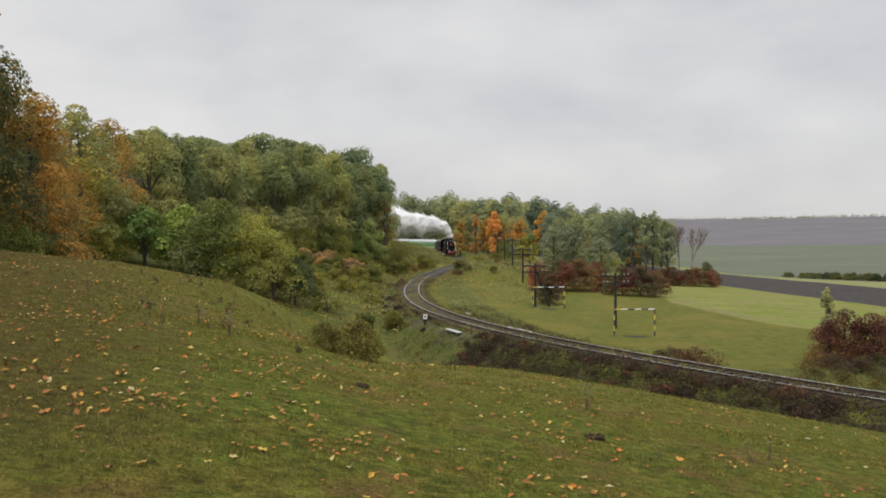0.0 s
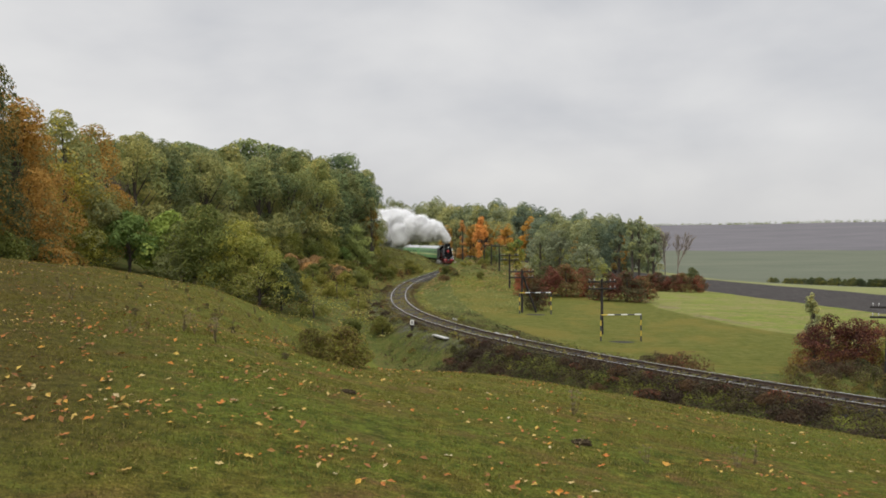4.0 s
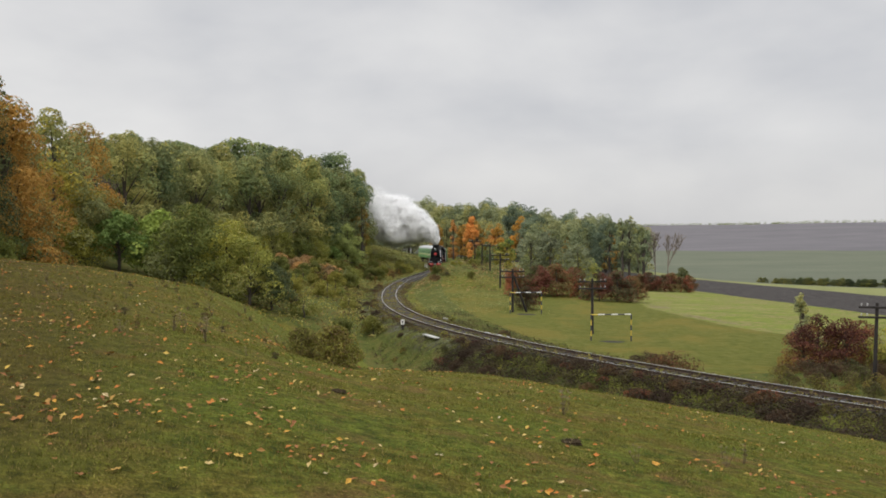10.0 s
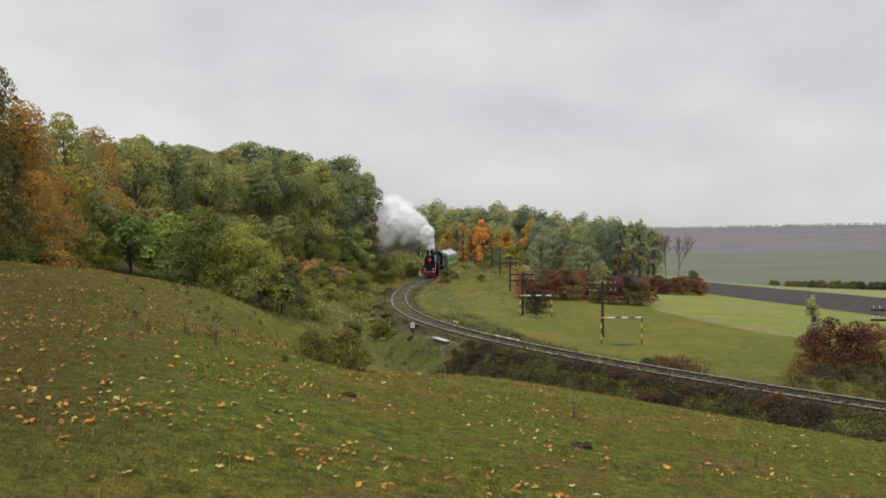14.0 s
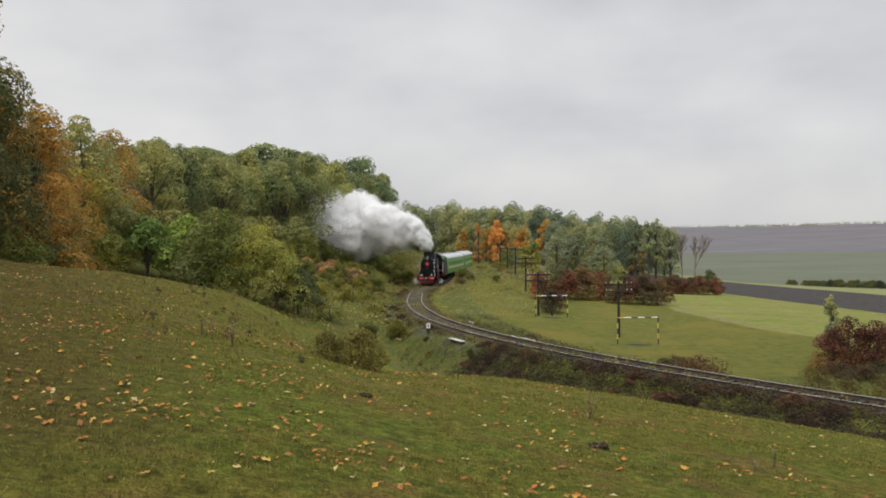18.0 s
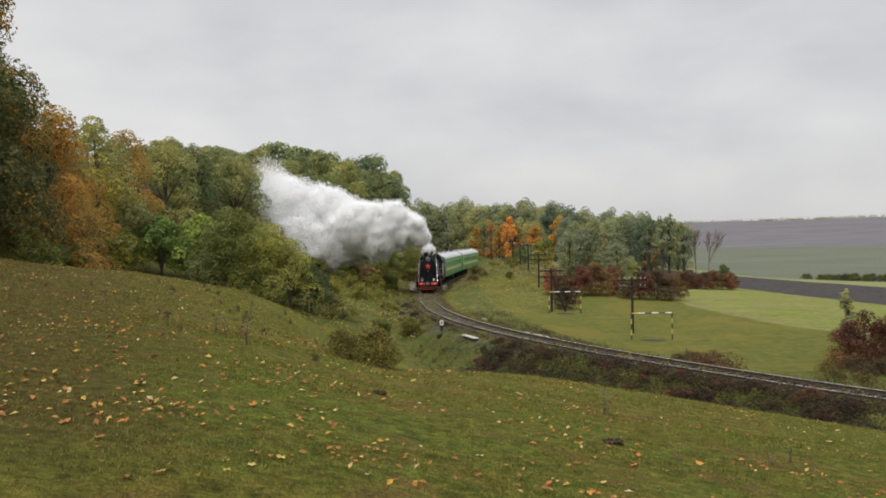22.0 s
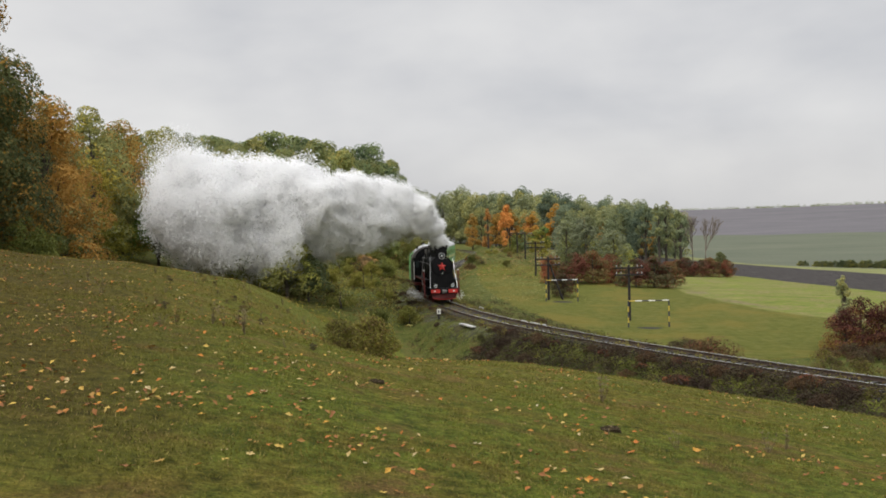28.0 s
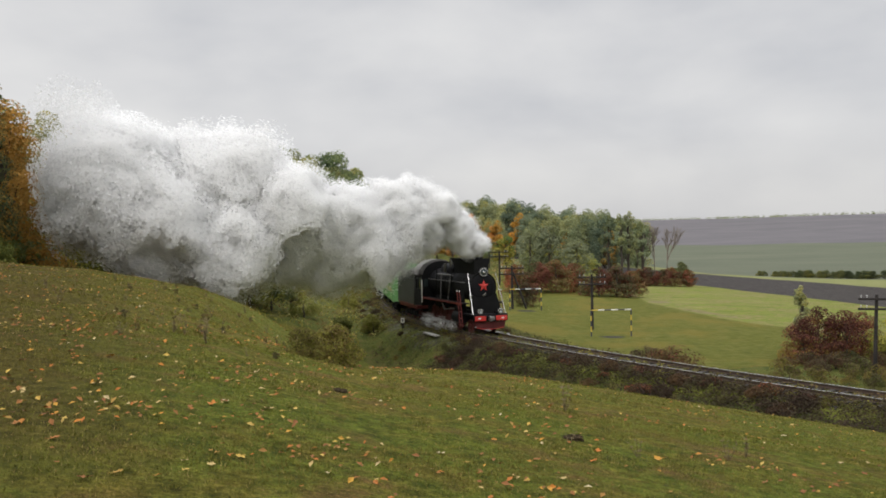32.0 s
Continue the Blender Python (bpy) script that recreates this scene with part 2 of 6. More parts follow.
def meadow_height(x, y):
    """A rounded hillside: it bends down faster towards the gully than on the upper, left side."""
    yy = np.maximum(y, 0.5)
    side = np.arctan2(x, yy)
    bend = np.interp(side, [-1.2, -0.46, -0.37, -0.26, -0.21, -0.16, -0.09, 0.2, 1.2], [0.0021, 0.0020, 0.00168, 0.00166, 0.0020, 0.0026, 0.0033, 0.0032, 0.0032])
    hill = 5.05 - bend * np.where(y > 0, y * y, 0) - 0.18 * x
    hill = hill - smooth(-28, -60, x) * 0.10 * (-x - 28)
    hill = hill - 0.95 * np.exp(-(((x + 2.9) / 2.3) ** 2 + ((y - 26) / 9) ** 2))
    return hill + (0.04 * waves(x, y, 3, 9.0) + 0.018 * waves(x, y, 5, 2.2, 3)) * smooth(3, 9, np.hypot(x, y))


def ground_height(x, y):
    x, y = np.asarray(x, float), np.asarray(y, float)
    w, s = line_offset(x, y)
    near = meadow_height(x, y)
    # the side of the line where the camera stands: meadow, a gully under the culvert, the wooded slope
    floor = -1.35 - 1.0 * np.exp(-((s - 40) / 11) ** 2)
    west = -1.6 + (0.19 + 0.11 * smooth(60, 105, y)) * np.abs(w) - 0.0030 * smooth(70, 110, y) * np.maximum(np.abs(w) - 12, 0) ** 2
    west = np.clip(west, -3, 5.5) - 2.1 * np.exp(-((s - 42) / 8) ** 2) * smooth(20, 6, np.abs(w))
    west = floor + (west - floor) * smooth(46, 74, y)
    side_a = soft_max(near * (1 - smooth(60, 85, y)) - 3 * smooth(60, 85, y), west, 0.9)
    # the far side: playing field, fields, then a wide valley and a ridge
    side_b = -0.95 + 0.028 * (y - 72) - 0.028 * (x - 8) - 0.028 * smooth(12, 25, x) * np.maximum(y - 88, 0)
    side_b = np.minimum(np.clip(side_b, -2.6, 0.6), 0.05 + 0.002 * y) + 0.5 * np.exp(-(((x - 3) / 5) ** 2 + ((y - 128) / 14) ** 2))
    d = np.hypot(x, y)
    side_b = side_b + 0.06 * waves(x, y, 9, 14.0)
    # rough grassy mounds on both sides of the line where it bends away
    lump = 1 + 0.45 * waves(x, y, 15, 9.0, 3)
    side_b = side_b + 1.25 * lump * smooth(-2.6, -5.5, w) * smooth(-19, -10, w) * smooth(84, 112, s) * smooth(190, 165, s)
    side_a = side_a + 1.1 * lump * smooth(3.0, 6.0, w) * smooth(22, 11, w) * smooth(172, 200, s) * smooth(262, 235, s)
    z = np.where(w > 0, side_a, side_b)
    shoulder = line_z(s) - 0.25 - 0.05 * np.abs(w)
    z = shoulder + (z - shoulder) * smooth(2.0, 5.2, np.abs(w))
    far = np.interp(d, [0, 160, 240, 400, 620, 1000, 1400, 1900, 2300, 6000], [-2.5, -2.5, -4.5, -9.5, -13, -9, 4, 30, 33, 30])
    ridge = smooth(-700, 1500, x)
    far = np.where(d > 1000, -9 + (far + 9) * (0.75 + 0.4 * ridge), far)
    far = far + np.where(d > 500, 1.5 * waves(x, y, 21, 420.0, 3), 0)
    open_side = smooth(40, 85, x) * smooth(110, 200, d) + smooth(390, 480, d)
    return z + (far - z) * np.clip(open_side, 0, 1) * smooth(6, 14, np.abs(w))


def ground_z(x, y):
    return float(ground_height(np.array([x]), np.array([y]))[0])


def spaced(parts):
    out = []
    for a, b, n in parts:
        out += list(np.linspace(a, b, n, endpoint=False))
    return np.array(out)


def mesh_from(name, verts, faces, mats, smooth_faces=True):
    """A mesh from arrays: verts (n, 3), faces (m, 3 or 4)."""
    me = bpy.data.meshes.new(name)
    n, k = faces.shape
    me.vertices.add(len(verts))
    me.vertices.foreach_set("co", np.asarray(verts, np.float32).ravel())
    me.loops.add(n * k)
    me.loops.foreach_set("vertex_index", faces.astype(np.int32).ravel())
    me.polygons.add(n)
    me.polygons.foreach_set("loop_start", np.arange(0, n * k, k, dtype=np.int32))
    me.polygons.foreach_set("use_smooth", np.full(n, smooth_faces))
    for m in mats:
        me.materials.append(m)
    me.update(calc_edges=True)
    return me


def ground_material():
    k = Mat("ground", 1.0, 0.0, 0.08)
    fine, mid, wide = k.noise(26, 6, 0.7), k.noise(2.3, 6, 0.6), k.noise(0.21, 4)
    speck = k.noise(70, 3, 0.7)
    tuft = k.noise(7.5, 7, 0.72)
    turf = k.ramp(tuft, [(0.34, (0.058, 0.052, 0.009)), (0.5, (0.126, 0.112, 0.020)), (0.64, (0.205, 0.172, 0.036))])
    lush = k.ramp(tuft, [(0.36, (0.050, 0.064, 0.010)), (0.62, (0.142, 0.170, 0.025))])
    straw = k.ramp(speck, [(0.3, (0.085, 0.054, 0.018)), (0.7, (0.215, 0.138, 0.048))])
    turf = k.mix(k.sharp(k.add(mid, wide, 0.8), 0.76, 1.06), turf, lush)
    turf = k.mix(k.sharp(k.noise(1.1, 7, 0.65), 0.50, 0.70), turf, straw)
    turf = k.mix(k.sharp(k.noise(0.45, 5, 0.6), 0.52, 0.72), turf, k.mix(0.6, turf, (0.096, 0.125, 0.016)))
    turf = k.mix(1.0, turf, k.ramp(k.noise(3.6, 7, 0.7), [(0.36, (0.62, 0.70, 0.62)), (0.5, (1.0, 1.0, 1.0)), (0.64, (1.22, 1.16, 1.1))]), "MULTIPLY")
    turf = k.mix(1.0, turf, k.ramp(k.noise(34, 5, 0.8), [(0.36, (0.50, 0.50, 0.55)), (0.52, (1.0, 1.0, 1.0)), (0.66, (1.45, 1.35, 1.3))]), "MULTIPLY")
    rough_grass = k.ramp(k.noise(1.1, 8, 0.68), [(0.3, (0.038, 0.048, 0.014)), (0.48, (0.080, 0.094, 0.022)), (0.6, (0.112, 0.100, 0.030)), (0.75, (0.150, 0.110, 0.046))])
    pitch = k.ramp(k.noise(1.3, 8, 0.65), [(0.3, (0.068, 0.078, 0.014)), (0.5, (0.100, 0.106, 0.022)), (0.7, (0.142, 0.128, 0.036))])
    pitch = k.mix(k.sharp(k.noise(0.16, 6, 0.6), 0.47, 0.62), pitch, k.mix(0.7, pitch, (0.150, 0.122, 0.028)))
    stone = k.ramp(k.noise(9, 8, 0.75), [(0.3, (0.010, 0.009, 0.008)), (0.5, (0.034, 0.030, 0.027)), (0.7, (0.115, 0.105, 0.094))])
    stone = k.mix(k.sharp(k.noise(0.7, 7, 0.7), 0.40, 0.54), stone, k.ramp(fine, [(0.3, (0.024, 0.030, 0.010)), (0.7, (0.098, 0.104, 0.028))]))
    stone = k.mix(k.sharp(k.noise(0.45, 7, 0.7), 0.54, 0.66), stone, k.ramp(fine, [(0.3, (0.040, 0.030, 0.018)), (0.7, (0.120, 0.085, 0.050))]))
    gully = k.ramp(tuft, [(0.36, (0.060, 0.068, 0.012)), (0.62, (0.165, 0.176, 0.032))])
    left_brown = k.ramp(tuft, [(0.34, (0.036, 0.027, 0.008)), (0.62, (0.102, 0.079, 0.020))])
    tan = k.ramp(k.noise(1.6, 6), [(0.3, (0.120, 0.118, 0.040)), (0.7, (0.230, 0.185, 0.105))])
    crop = k.ramp(k.noise(0.55, 8, 0.7, stretch=(0.28, 1.1, 1.0)), [(0.36, (0.076, 0.104, 0.018)), (0.43, (0.190, 0.212, 0.046)), (0.48, (0.112, 0.142, 0.027)), (0.525, (0.235, 0.185, 0.090)), (0.56, (0.124, 0.156, 0.032)), (0.64, (0.230, 0.215, 0.075))])
    plough = k.ramp(k.noise(1.2, 8, 0.7, stretch=(1.0, 0.3, 1.0)), [(0.3, (0.034, 0.031, 0.030)), (0.7, (0.070, 0.063, 0.058))])
    stubble = k.ramp(k.noise(0.2, 6), [(0.3, (0.162, 0.180, 0.068)), (0.7, (0.216, 0.216, 0.095))])
    # the haze of distance is put into the valley and upland colours
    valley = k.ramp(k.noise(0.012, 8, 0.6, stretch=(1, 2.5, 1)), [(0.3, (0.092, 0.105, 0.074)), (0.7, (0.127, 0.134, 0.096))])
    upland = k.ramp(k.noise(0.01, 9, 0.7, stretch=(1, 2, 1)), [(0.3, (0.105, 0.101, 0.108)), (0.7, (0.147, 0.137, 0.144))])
    c = turf
    c = k.mix(k.sharp(k.add(k.attr("left_brown"), mid, 0.5), 0.45, 1.5), c, left_brown)
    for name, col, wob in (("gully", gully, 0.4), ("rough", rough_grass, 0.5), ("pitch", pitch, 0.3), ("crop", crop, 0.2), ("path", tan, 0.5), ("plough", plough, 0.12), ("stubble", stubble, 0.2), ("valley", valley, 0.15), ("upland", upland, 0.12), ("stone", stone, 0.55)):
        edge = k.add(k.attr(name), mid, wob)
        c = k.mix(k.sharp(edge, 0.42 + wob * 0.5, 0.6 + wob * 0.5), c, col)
    # rain stands between the stones in patches
    wet = k.n.new("ShaderNodeMath")
    wet.operation = "MULTIPLY"
    k.l.new(k.sharp(k.add(k.attr("stone"), mid, 0.55), 0.7, 0.9), wet.inputs[0])
    k.l.new(k.sharp(k.noise(0.8, 5, 0.6), 0.46, 0.6), wet.inputs[1])
    for sock, lo, hi in (("Roughness", 1.0, 0.55), ("Specular IOR Level", 0.08, 0.35)):
        r = k.n.new("ShaderNodeMapRange")
        r.inputs["To Min"].default_value, r.inputs["To Max"].default_value = lo, hi
        k.l.new(wet.outputs[0], r.inputs["Value"])
        k.l.new(r.outputs["Result"], k.b.inputs[sock])
    k.bump(k.add(tuft, fine, 0.5), 0.9, 0.09)
    return k.base(c)


def build_ground():
    xs = np.concatenate([-np.geomspace(6000, 64, 34), spaced([(-62, -32, 30), (-32, 40, 180), (40, 90, 60)]), np.geomspace(90, 6000, 50)])
    ys = np.concatenate([spaced([(-400, -40, 8), (-40, 2, 18), (2, 60, 170), (60, 150, 150), (150, 320, 100)]), np.geomspace(320, 4900, 70)])
    gx, gy = np.meshgrid(xs, ys)
    gz = ground_height(gx, gy)
    w, s = line_offset(gx, gy)
    d = np.hypot(gx, gy)
    nx, ny = len(xs), len(ys)
    i = np.arange(nx * ny).reshape(ny, nx)
    faces = np.stack([i[:-1, :-1], i[:-1, 1:], i[1:, 1:], i[1:, :-1]], -1).reshape(-1, 4)
    me = mesh_from("ground", np.stack([gx, gy, gz], -1).reshape(-1, 3), faces, [ground_material()])
    aw = np.abs(w)
    z = {}
    z["stone"] = 1 - smooth(0.9, 1.9, aw + 0.75 * waves(gx, gy, 31, 4.0))
    near_side = (w > 0) & (s < 50)
    z["stone"] = np.maximum(z["stone"], np.where((w > 0) & (s > 27) & (s < 80), 0.55 * smooth(27, 32, s) * (1 - smooth(2.6, 5.6, aw)), 0))
    # darker brown towards the left, by bearing and by metres left
    z["left_brown"] = smooth(0.12, 0.5, -gx / np.maximum(gy, 1.0)) * smooth(3, 6, gy) + 0.9 * smooth(9, 17, -gx)
    z["gully"] = np.where(w > 0, smooth(20, 28, gy) * smooth(-10, -4, gx), 0)
    z["rough"] = np.where(w > 0, smooth(60, 78, gy) * 0.9, smooth(105, 135, gy) * 0.8)
    z["rough"] = np.maximum(z["rough"], smooth(2, 4, aw) * (1 - smooth(5.5, 7.5, aw)) * 0.95)
    z["rough"] = np.maximum(z["rough"], np.where(w < 0, 1.0 - smooth(5, 9, np.hypot((gx - 22.5) * 0.8, (gy - 49) * 1.1) + waves(gx, gy, 33, 5.0)), 0))
    z["pitch"] = (1 - smooth(0.3, 0.6, z["rough"])) * np.where(w < 0, smooth(4.5, 6.5, aw) * (1 - smooth(95, 125, gy)), 0)
    east = (w < 0)
    # lines between the fields, as metres beyond each boundary
    crop_in = np.minimum(gx - 21.3 - (103 - gy) * 0.06, (gy - 81.7 + np.minimum(gx - 24.4, 6) * 2.2 + np.maximum(gx - 30.4, 0) * 0.5) * 0.5) + 0.7 * waves(gx, gy, 41, 14.0)
    plough_in = (gx - 37.2) * 0.97 + (gy - 130.7) * 0.21
    stub_in = (gx - 56.5) * 0.96 + (gy - 160) * 0.29
    val_in = d - 330
    z["crop"] = np.where(east, smooth(-2.0, 2.0, crop_in), 0)
    z["path"] = np.where(east, (0.5 + 0.35 * waves(gx, gy, 43, 6.0, 2)) * np.exp(-((crop_in - 1.4) / 1.5) ** 2), 0)
    z["plough"] = np.where(east, smooth(-0.8, 0.8, plough_in), 0)
    # dark patches in the goal mouths, in the plough colour
    for ex, ey in ((12.75, 67.7), (7.9, 84.2)):
        z["plough"] = np.maximum(z["plough"], 0.95 * np.exp(-(((gx - ex) / 1.3) ** 2 + ((gy - ey) / 0.7) ** 2)))
    z["stubble"] = np.where(east, smooth(-1.5, 1.5, stub_in), 0)
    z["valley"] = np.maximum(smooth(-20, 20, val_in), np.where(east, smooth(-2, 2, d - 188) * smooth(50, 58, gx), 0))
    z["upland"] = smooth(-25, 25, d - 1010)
    for name, v in z.items():
        a = me.attributes.new(name, "FLOAT", "POINT")
        a.data.foreach_set("value", np.asarray(v, np.float32).ravel())
    ob = new("ground", me)
    tagged(ob, "grassy meadow slope, gully, playing field and far ploughed fields", "ground", kind="structure")


build_ground()


# ---- mesh tools ----
def part(name, bm, material, parent, label="", flat=False):
    """Links a bmesh as one mesh object under a thing or a part."""
    me = bpy.data.meshes.new(name)
    bmesh.ops.recalc_face_normals(bm, faces=bm.faces)
    bm.to_mesh(me)
    bm.free()
    for m in material if isinstance(material, (list, tuple)) else [material]:
        me.materials.append(m)
    if not flat:
        me.polygons.foreach_set("use_smooth", np.full(len(me.polygons), True))
        me.set_sharp_from_angle(angle=radians(38))
    ob = new(name, me)
    ob.parent = parent
    if label:
        tagged(ob, label)
    return ob


def box(bm, x0, x1, y0, y1, z0, z1, bevel=0.0):
    r = bmesh.ops.create_cube(bm, size=1.0, matrix=Matrix.Translation(((x0 + x1) / 2, (y0 + y1) / 2, (z0 + z1) / 2)) @ Matrix.Diagonal((abs(x1 - x0), abs(y1 - y0), abs(z1 - z0), 1)))
    if bevel:
        edges = list({e for v in r["verts"] for e in v.link_edges})
        bmesh.ops.bevel(bm, geom=edges, offset=bevel, segments=1, affect="EDGES")
    return bm


def rod(bm, a, b, r, r2=None, seg=10, caps=True):
    a, b = Vector(a), Vector(b)
    m = Matrix.Translation((a + b) / 2) @ (b - a).to_track_quat("Z", "Y").to_matrix().to_4x4()
    bmesh.ops.create_cone(bm, cap_ends=caps, segments=seg, radius1=r, radius2=r if r2 is None else r2, depth=(b - a).length, matrix=m)
    return bm


def tube(bm, pts, radii, seg=7):
    """An upright stem through the points, in one skin."""
    rings = [[bm.verts.new((p.x + math.cos(6.2832 * i / seg) * r, p.y + math.sin(6.2832 * i / seg) * r, p.z)) for i in range(seg)] for p, r in zip(pts, radii)]
    for a, b in zip(rings, rings[1:]):
        for i in range(seg):
            bm.faces.new((a[i], a[(i + 1) % seg], b[(i + 1) % seg], b[i]))
    return bm


def ball(bm, c, r, scale=(1, 1, 1), seg=12):
    bmesh.ops.create_uvsphere(bm, u_segments=seg, v_segments=seg // 2 + 2, radius=r, matrix=Matrix.Translation(c) @ Matrix.Diagonal((*scale, 1)))
    return bm


def ring(bm, c, axis, r, thick, seg=20):
    """A hoop round c."""
    q = Vector(axis).to_track_quat("Z", "Y")
    pts = [Vector(c) + q @ Vector((math.cos(a) * r, math.sin(a) * r, 0)) for a in (6.2832 * i / seg for i in range(seg))]
    for i in range(seg):
        rod(bm, pts[i], pts[(i + 1) % seg], thick, seg=6)
    return bm


def prism(bm, outline, x0, x1):
    """A bar of constant section (y, z) from x0 to x1."""
    a = [bm.verts.new((x0, y, z)) for y, z in outline]
    b = [bm.verts.new((x1, y, z)) for y, z in outline]
    n = len(outline)
    for i in range(n):
        bm.faces.new((a[i], a[(i + 1) % n], b[(i + 1) % n], b[i]))
    bm.faces.new(a[::-1])
    bm.faces.new(b)
    return bm


def empty(name, m=None):
    ob = new(name)
    ob.empty_display_size = 0.3
    if m is not None:
        ob.matrix_world = m
    return ob


# ---- foliage ----
def leaves(rng, centres, normals, size, spread=0.35):
    """One folded leaf (two triangles) at every centre: verts, faces."""
    n = len(centres)
    nr = normals + rng.normal(0, 0.36, (n, 3)) + [0, 0, 0.28]
    nr /= np.linalg.norm(nr, axis=1, keepdims=True)
    ref = rng.normal(0, 1, (n, 3))
    u = np.cross(nr, ref)
    u /= np.linalg.norm(u, axis=1, keepdims=True) + 1e-9
    v = np.cross(nr, u)
    sz = size * rng.uniform(0.6, 1.45, (n, 1))
    a, b = centres - u * sz, centres + u * sz
    c = centres + v * sz * 0.62 + nr * sz * 0.25
    e = centres - v * sz * 0.62 + nr * sz * 0.25
    verts = np.stack([a, c, b, e], 1).reshape(-1, 3)
    i = np.arange(n)[:, None] * 4
    faces = np.concatenate([i + [0, 1, 2], i + [0, 2, 3]], 0)
    return verts, faces


def crown_points(rng, lumps, count):
    """Leaf places and outward ways over a set of lumps (x, y, z, radius, squash)."""
    area = np.array([l[3] ** 2 for l in lumps])
    pick = rng.choice(len(lumps), count, p=area / area.sum())
    L = np.array(lumps)[pick]
    d = rng.normal(0, 1, (count, 3))
    d[:, 2] += 0.25
    d /= np.linalg.norm(d, axis=1, keepdims=True)
    # leaves stand in small sprays, with gaps between them
    k = rng.uniform(0.66, 1.08, (count, 1)) ** 0.55
    p = L[:, :3] + d * k * L[:, 3:4] * np.concatenate([np.ones((count, 2)), L[:, 4:5]], 1)
    bumpy = np.sin(p[:, 0] * 5.2 + p[:, 2] * 3.1) + np.sin(p[:, 1] * 5.6 - p[:, 2] * 3.9) + np.sin(p[:, 2] * 6.1 + p[:, 0])
    keep = bumpy > rng.uniform(-2.2, 0.9, count)
    return p[keep], d[keep]


def tree_mesh(seed, height, width, low, count, leaf, lump_count, leaf_mats, bark_mat, lean=0.0):
    """Trunk with limbs, and a crown of leaves over many lumps. low: where the crown begins, as a share of the height."""
    rng = np.random.RandomState(seed)
    lumps = []
    for i in range(lump_count):
        # a dome: widest low down, drawn in towards the top, uneven all round
        h = rng.uniform(0.0, 1.0) ** 0.85
        r = width * rng.uniform(0.19, 0.36) * (1 - 0.15 * h)
        z = height * low + r * 0.6 + h * (height * (1 - low) - r * 1.5)
        reach = width * math.sqrt(max(0.0, 1 - (0.15 + 0.83 * h) ** 3.2)) * (0.9 + 0.1 * math.sin(3 * h + seed))
        a, f = rng.uniform(0, 6.283), rng.uniform(0.35, 1.0) ** 0.5
        f = max(0.0, reach * f - r * 0.55)
        lumps.append((math.cos(a) * f + lean * h, math.sin(a) * f, z, r, rng.uniform(0.75, 1.0)))
    bm = bmesh.new()
    rad = height * 0.017 + 0.03
    top = Vector((lean * 0.5, 0, height * 0.75))
    prev = Vector((0, 0, -0.4))
    stem = [prev] + [Vector((top.x * j / 4 + rng.normal(0, 0.03 * width), rng.normal(0, 0.03 * width), height * 0.75 * j / 4)) for j in range(1, 5)]
    tube(bm, stem, [rad * (1.15 - 0.2 * j) for j in range(5)], 7)
    for lx, ly, lz, r, q in lumps[: min(14, lump_count) if height > 2 else 0]:
        f = max(0.16, min(0.9, lz / height - 0.2))
        rod(bm, (top.x * f, 0, height * 0.75 * f), (lx, ly, lz), rad * 0.38, rad * 0.08, 5, False)
    wood = bpy.data.meshes.new("trunk")
    bm.to_mesh(wood)
    bm.free()
    wood.materials.append(bark_mat)
    p, d = crown_points(rng, lumps, count)
    v, f = leaves(rng, p, d, leaf)
    crown = mesh_from("crown", v, f, leaf_mats[:1], False)
    if len(leaf_mats) > 1:
        for m in leaf_mats[1:]:
            crown.materials.append(m)
        # whole sprays of the crown turn colour together
        g = np.sin(p[:, 0] * 0.9 + seed) + np.sin(p[:, 1] * 0.8 - seed) + np.sin(p[:, 2] * 0.7 + 2 * seed) + rng.normal(0, 0.7, len(p))
        idx = (g > 0.5).astype(np.int32) + ((g > 1.5) & (len(leaf_mats) > 2)).astype(np.int32)
        crown.polygons.foreach_set("material_index", np.concatenate([idx, idx]))
    return wood, crown


STOCK = {}


def plant(kind, x, y, size=1.0, turn=0.0, name="tree", label="", category="tree", group="", sink=0.0, z=None):
    wood, crown, lab = STOCK[kind]
    e = empty(name)
    e.matrix_basis = Matrix.Translation((x, y, (ground_z(x, y) if z is None else z) - sink)) @ Matrix.Rotation(radians(turn), 4, "Z") @ Matrix.Diagonal((size, size, size, 1))
    for nm, me in (("trunk", wood), ("crown", crown)):
        o = new(nm, me)
        o.parent = e
    tagged(e, label or lab, category, group)
    return e


def stock(kind, label, *args):
    STOCK[kind] = (*tree_mesh(*args), label)


# ---- the woods ----
L = LEAF
stock("oak_a", "tall green oak at the edge of the wood", 11, 17, 5.9, 0.03, 17000, 0.15, 46, [L["green"], L["olive"]], BARK)
stock("oak_b", "broad green oak with a few yellowing sprays", 12, 18, 6.6, 0.03, 18000, 0.15, 50, [L["green"], L["dark"]], BARK)
stock("oak_c", "olive-green oak turning yellow", 13, 16, 5.8, 0.02, 17000, 0.15, 46, [L["olive"], L["green"]], BARK)
stock("ash_yellow", "yellow-green forest tree in autumn leaf", 14, 15, 5.4, 0.02, 16000, 0.14, 44, [L["olive"], L["yellow"]], BARK)
stock("maple_rust", "rust-brown maple in autumn leaf", 15, 15, 5.2, 0.02, 18000, 0.125, 46, [L["orange"], L["olive"], L["rust"]], BARK)
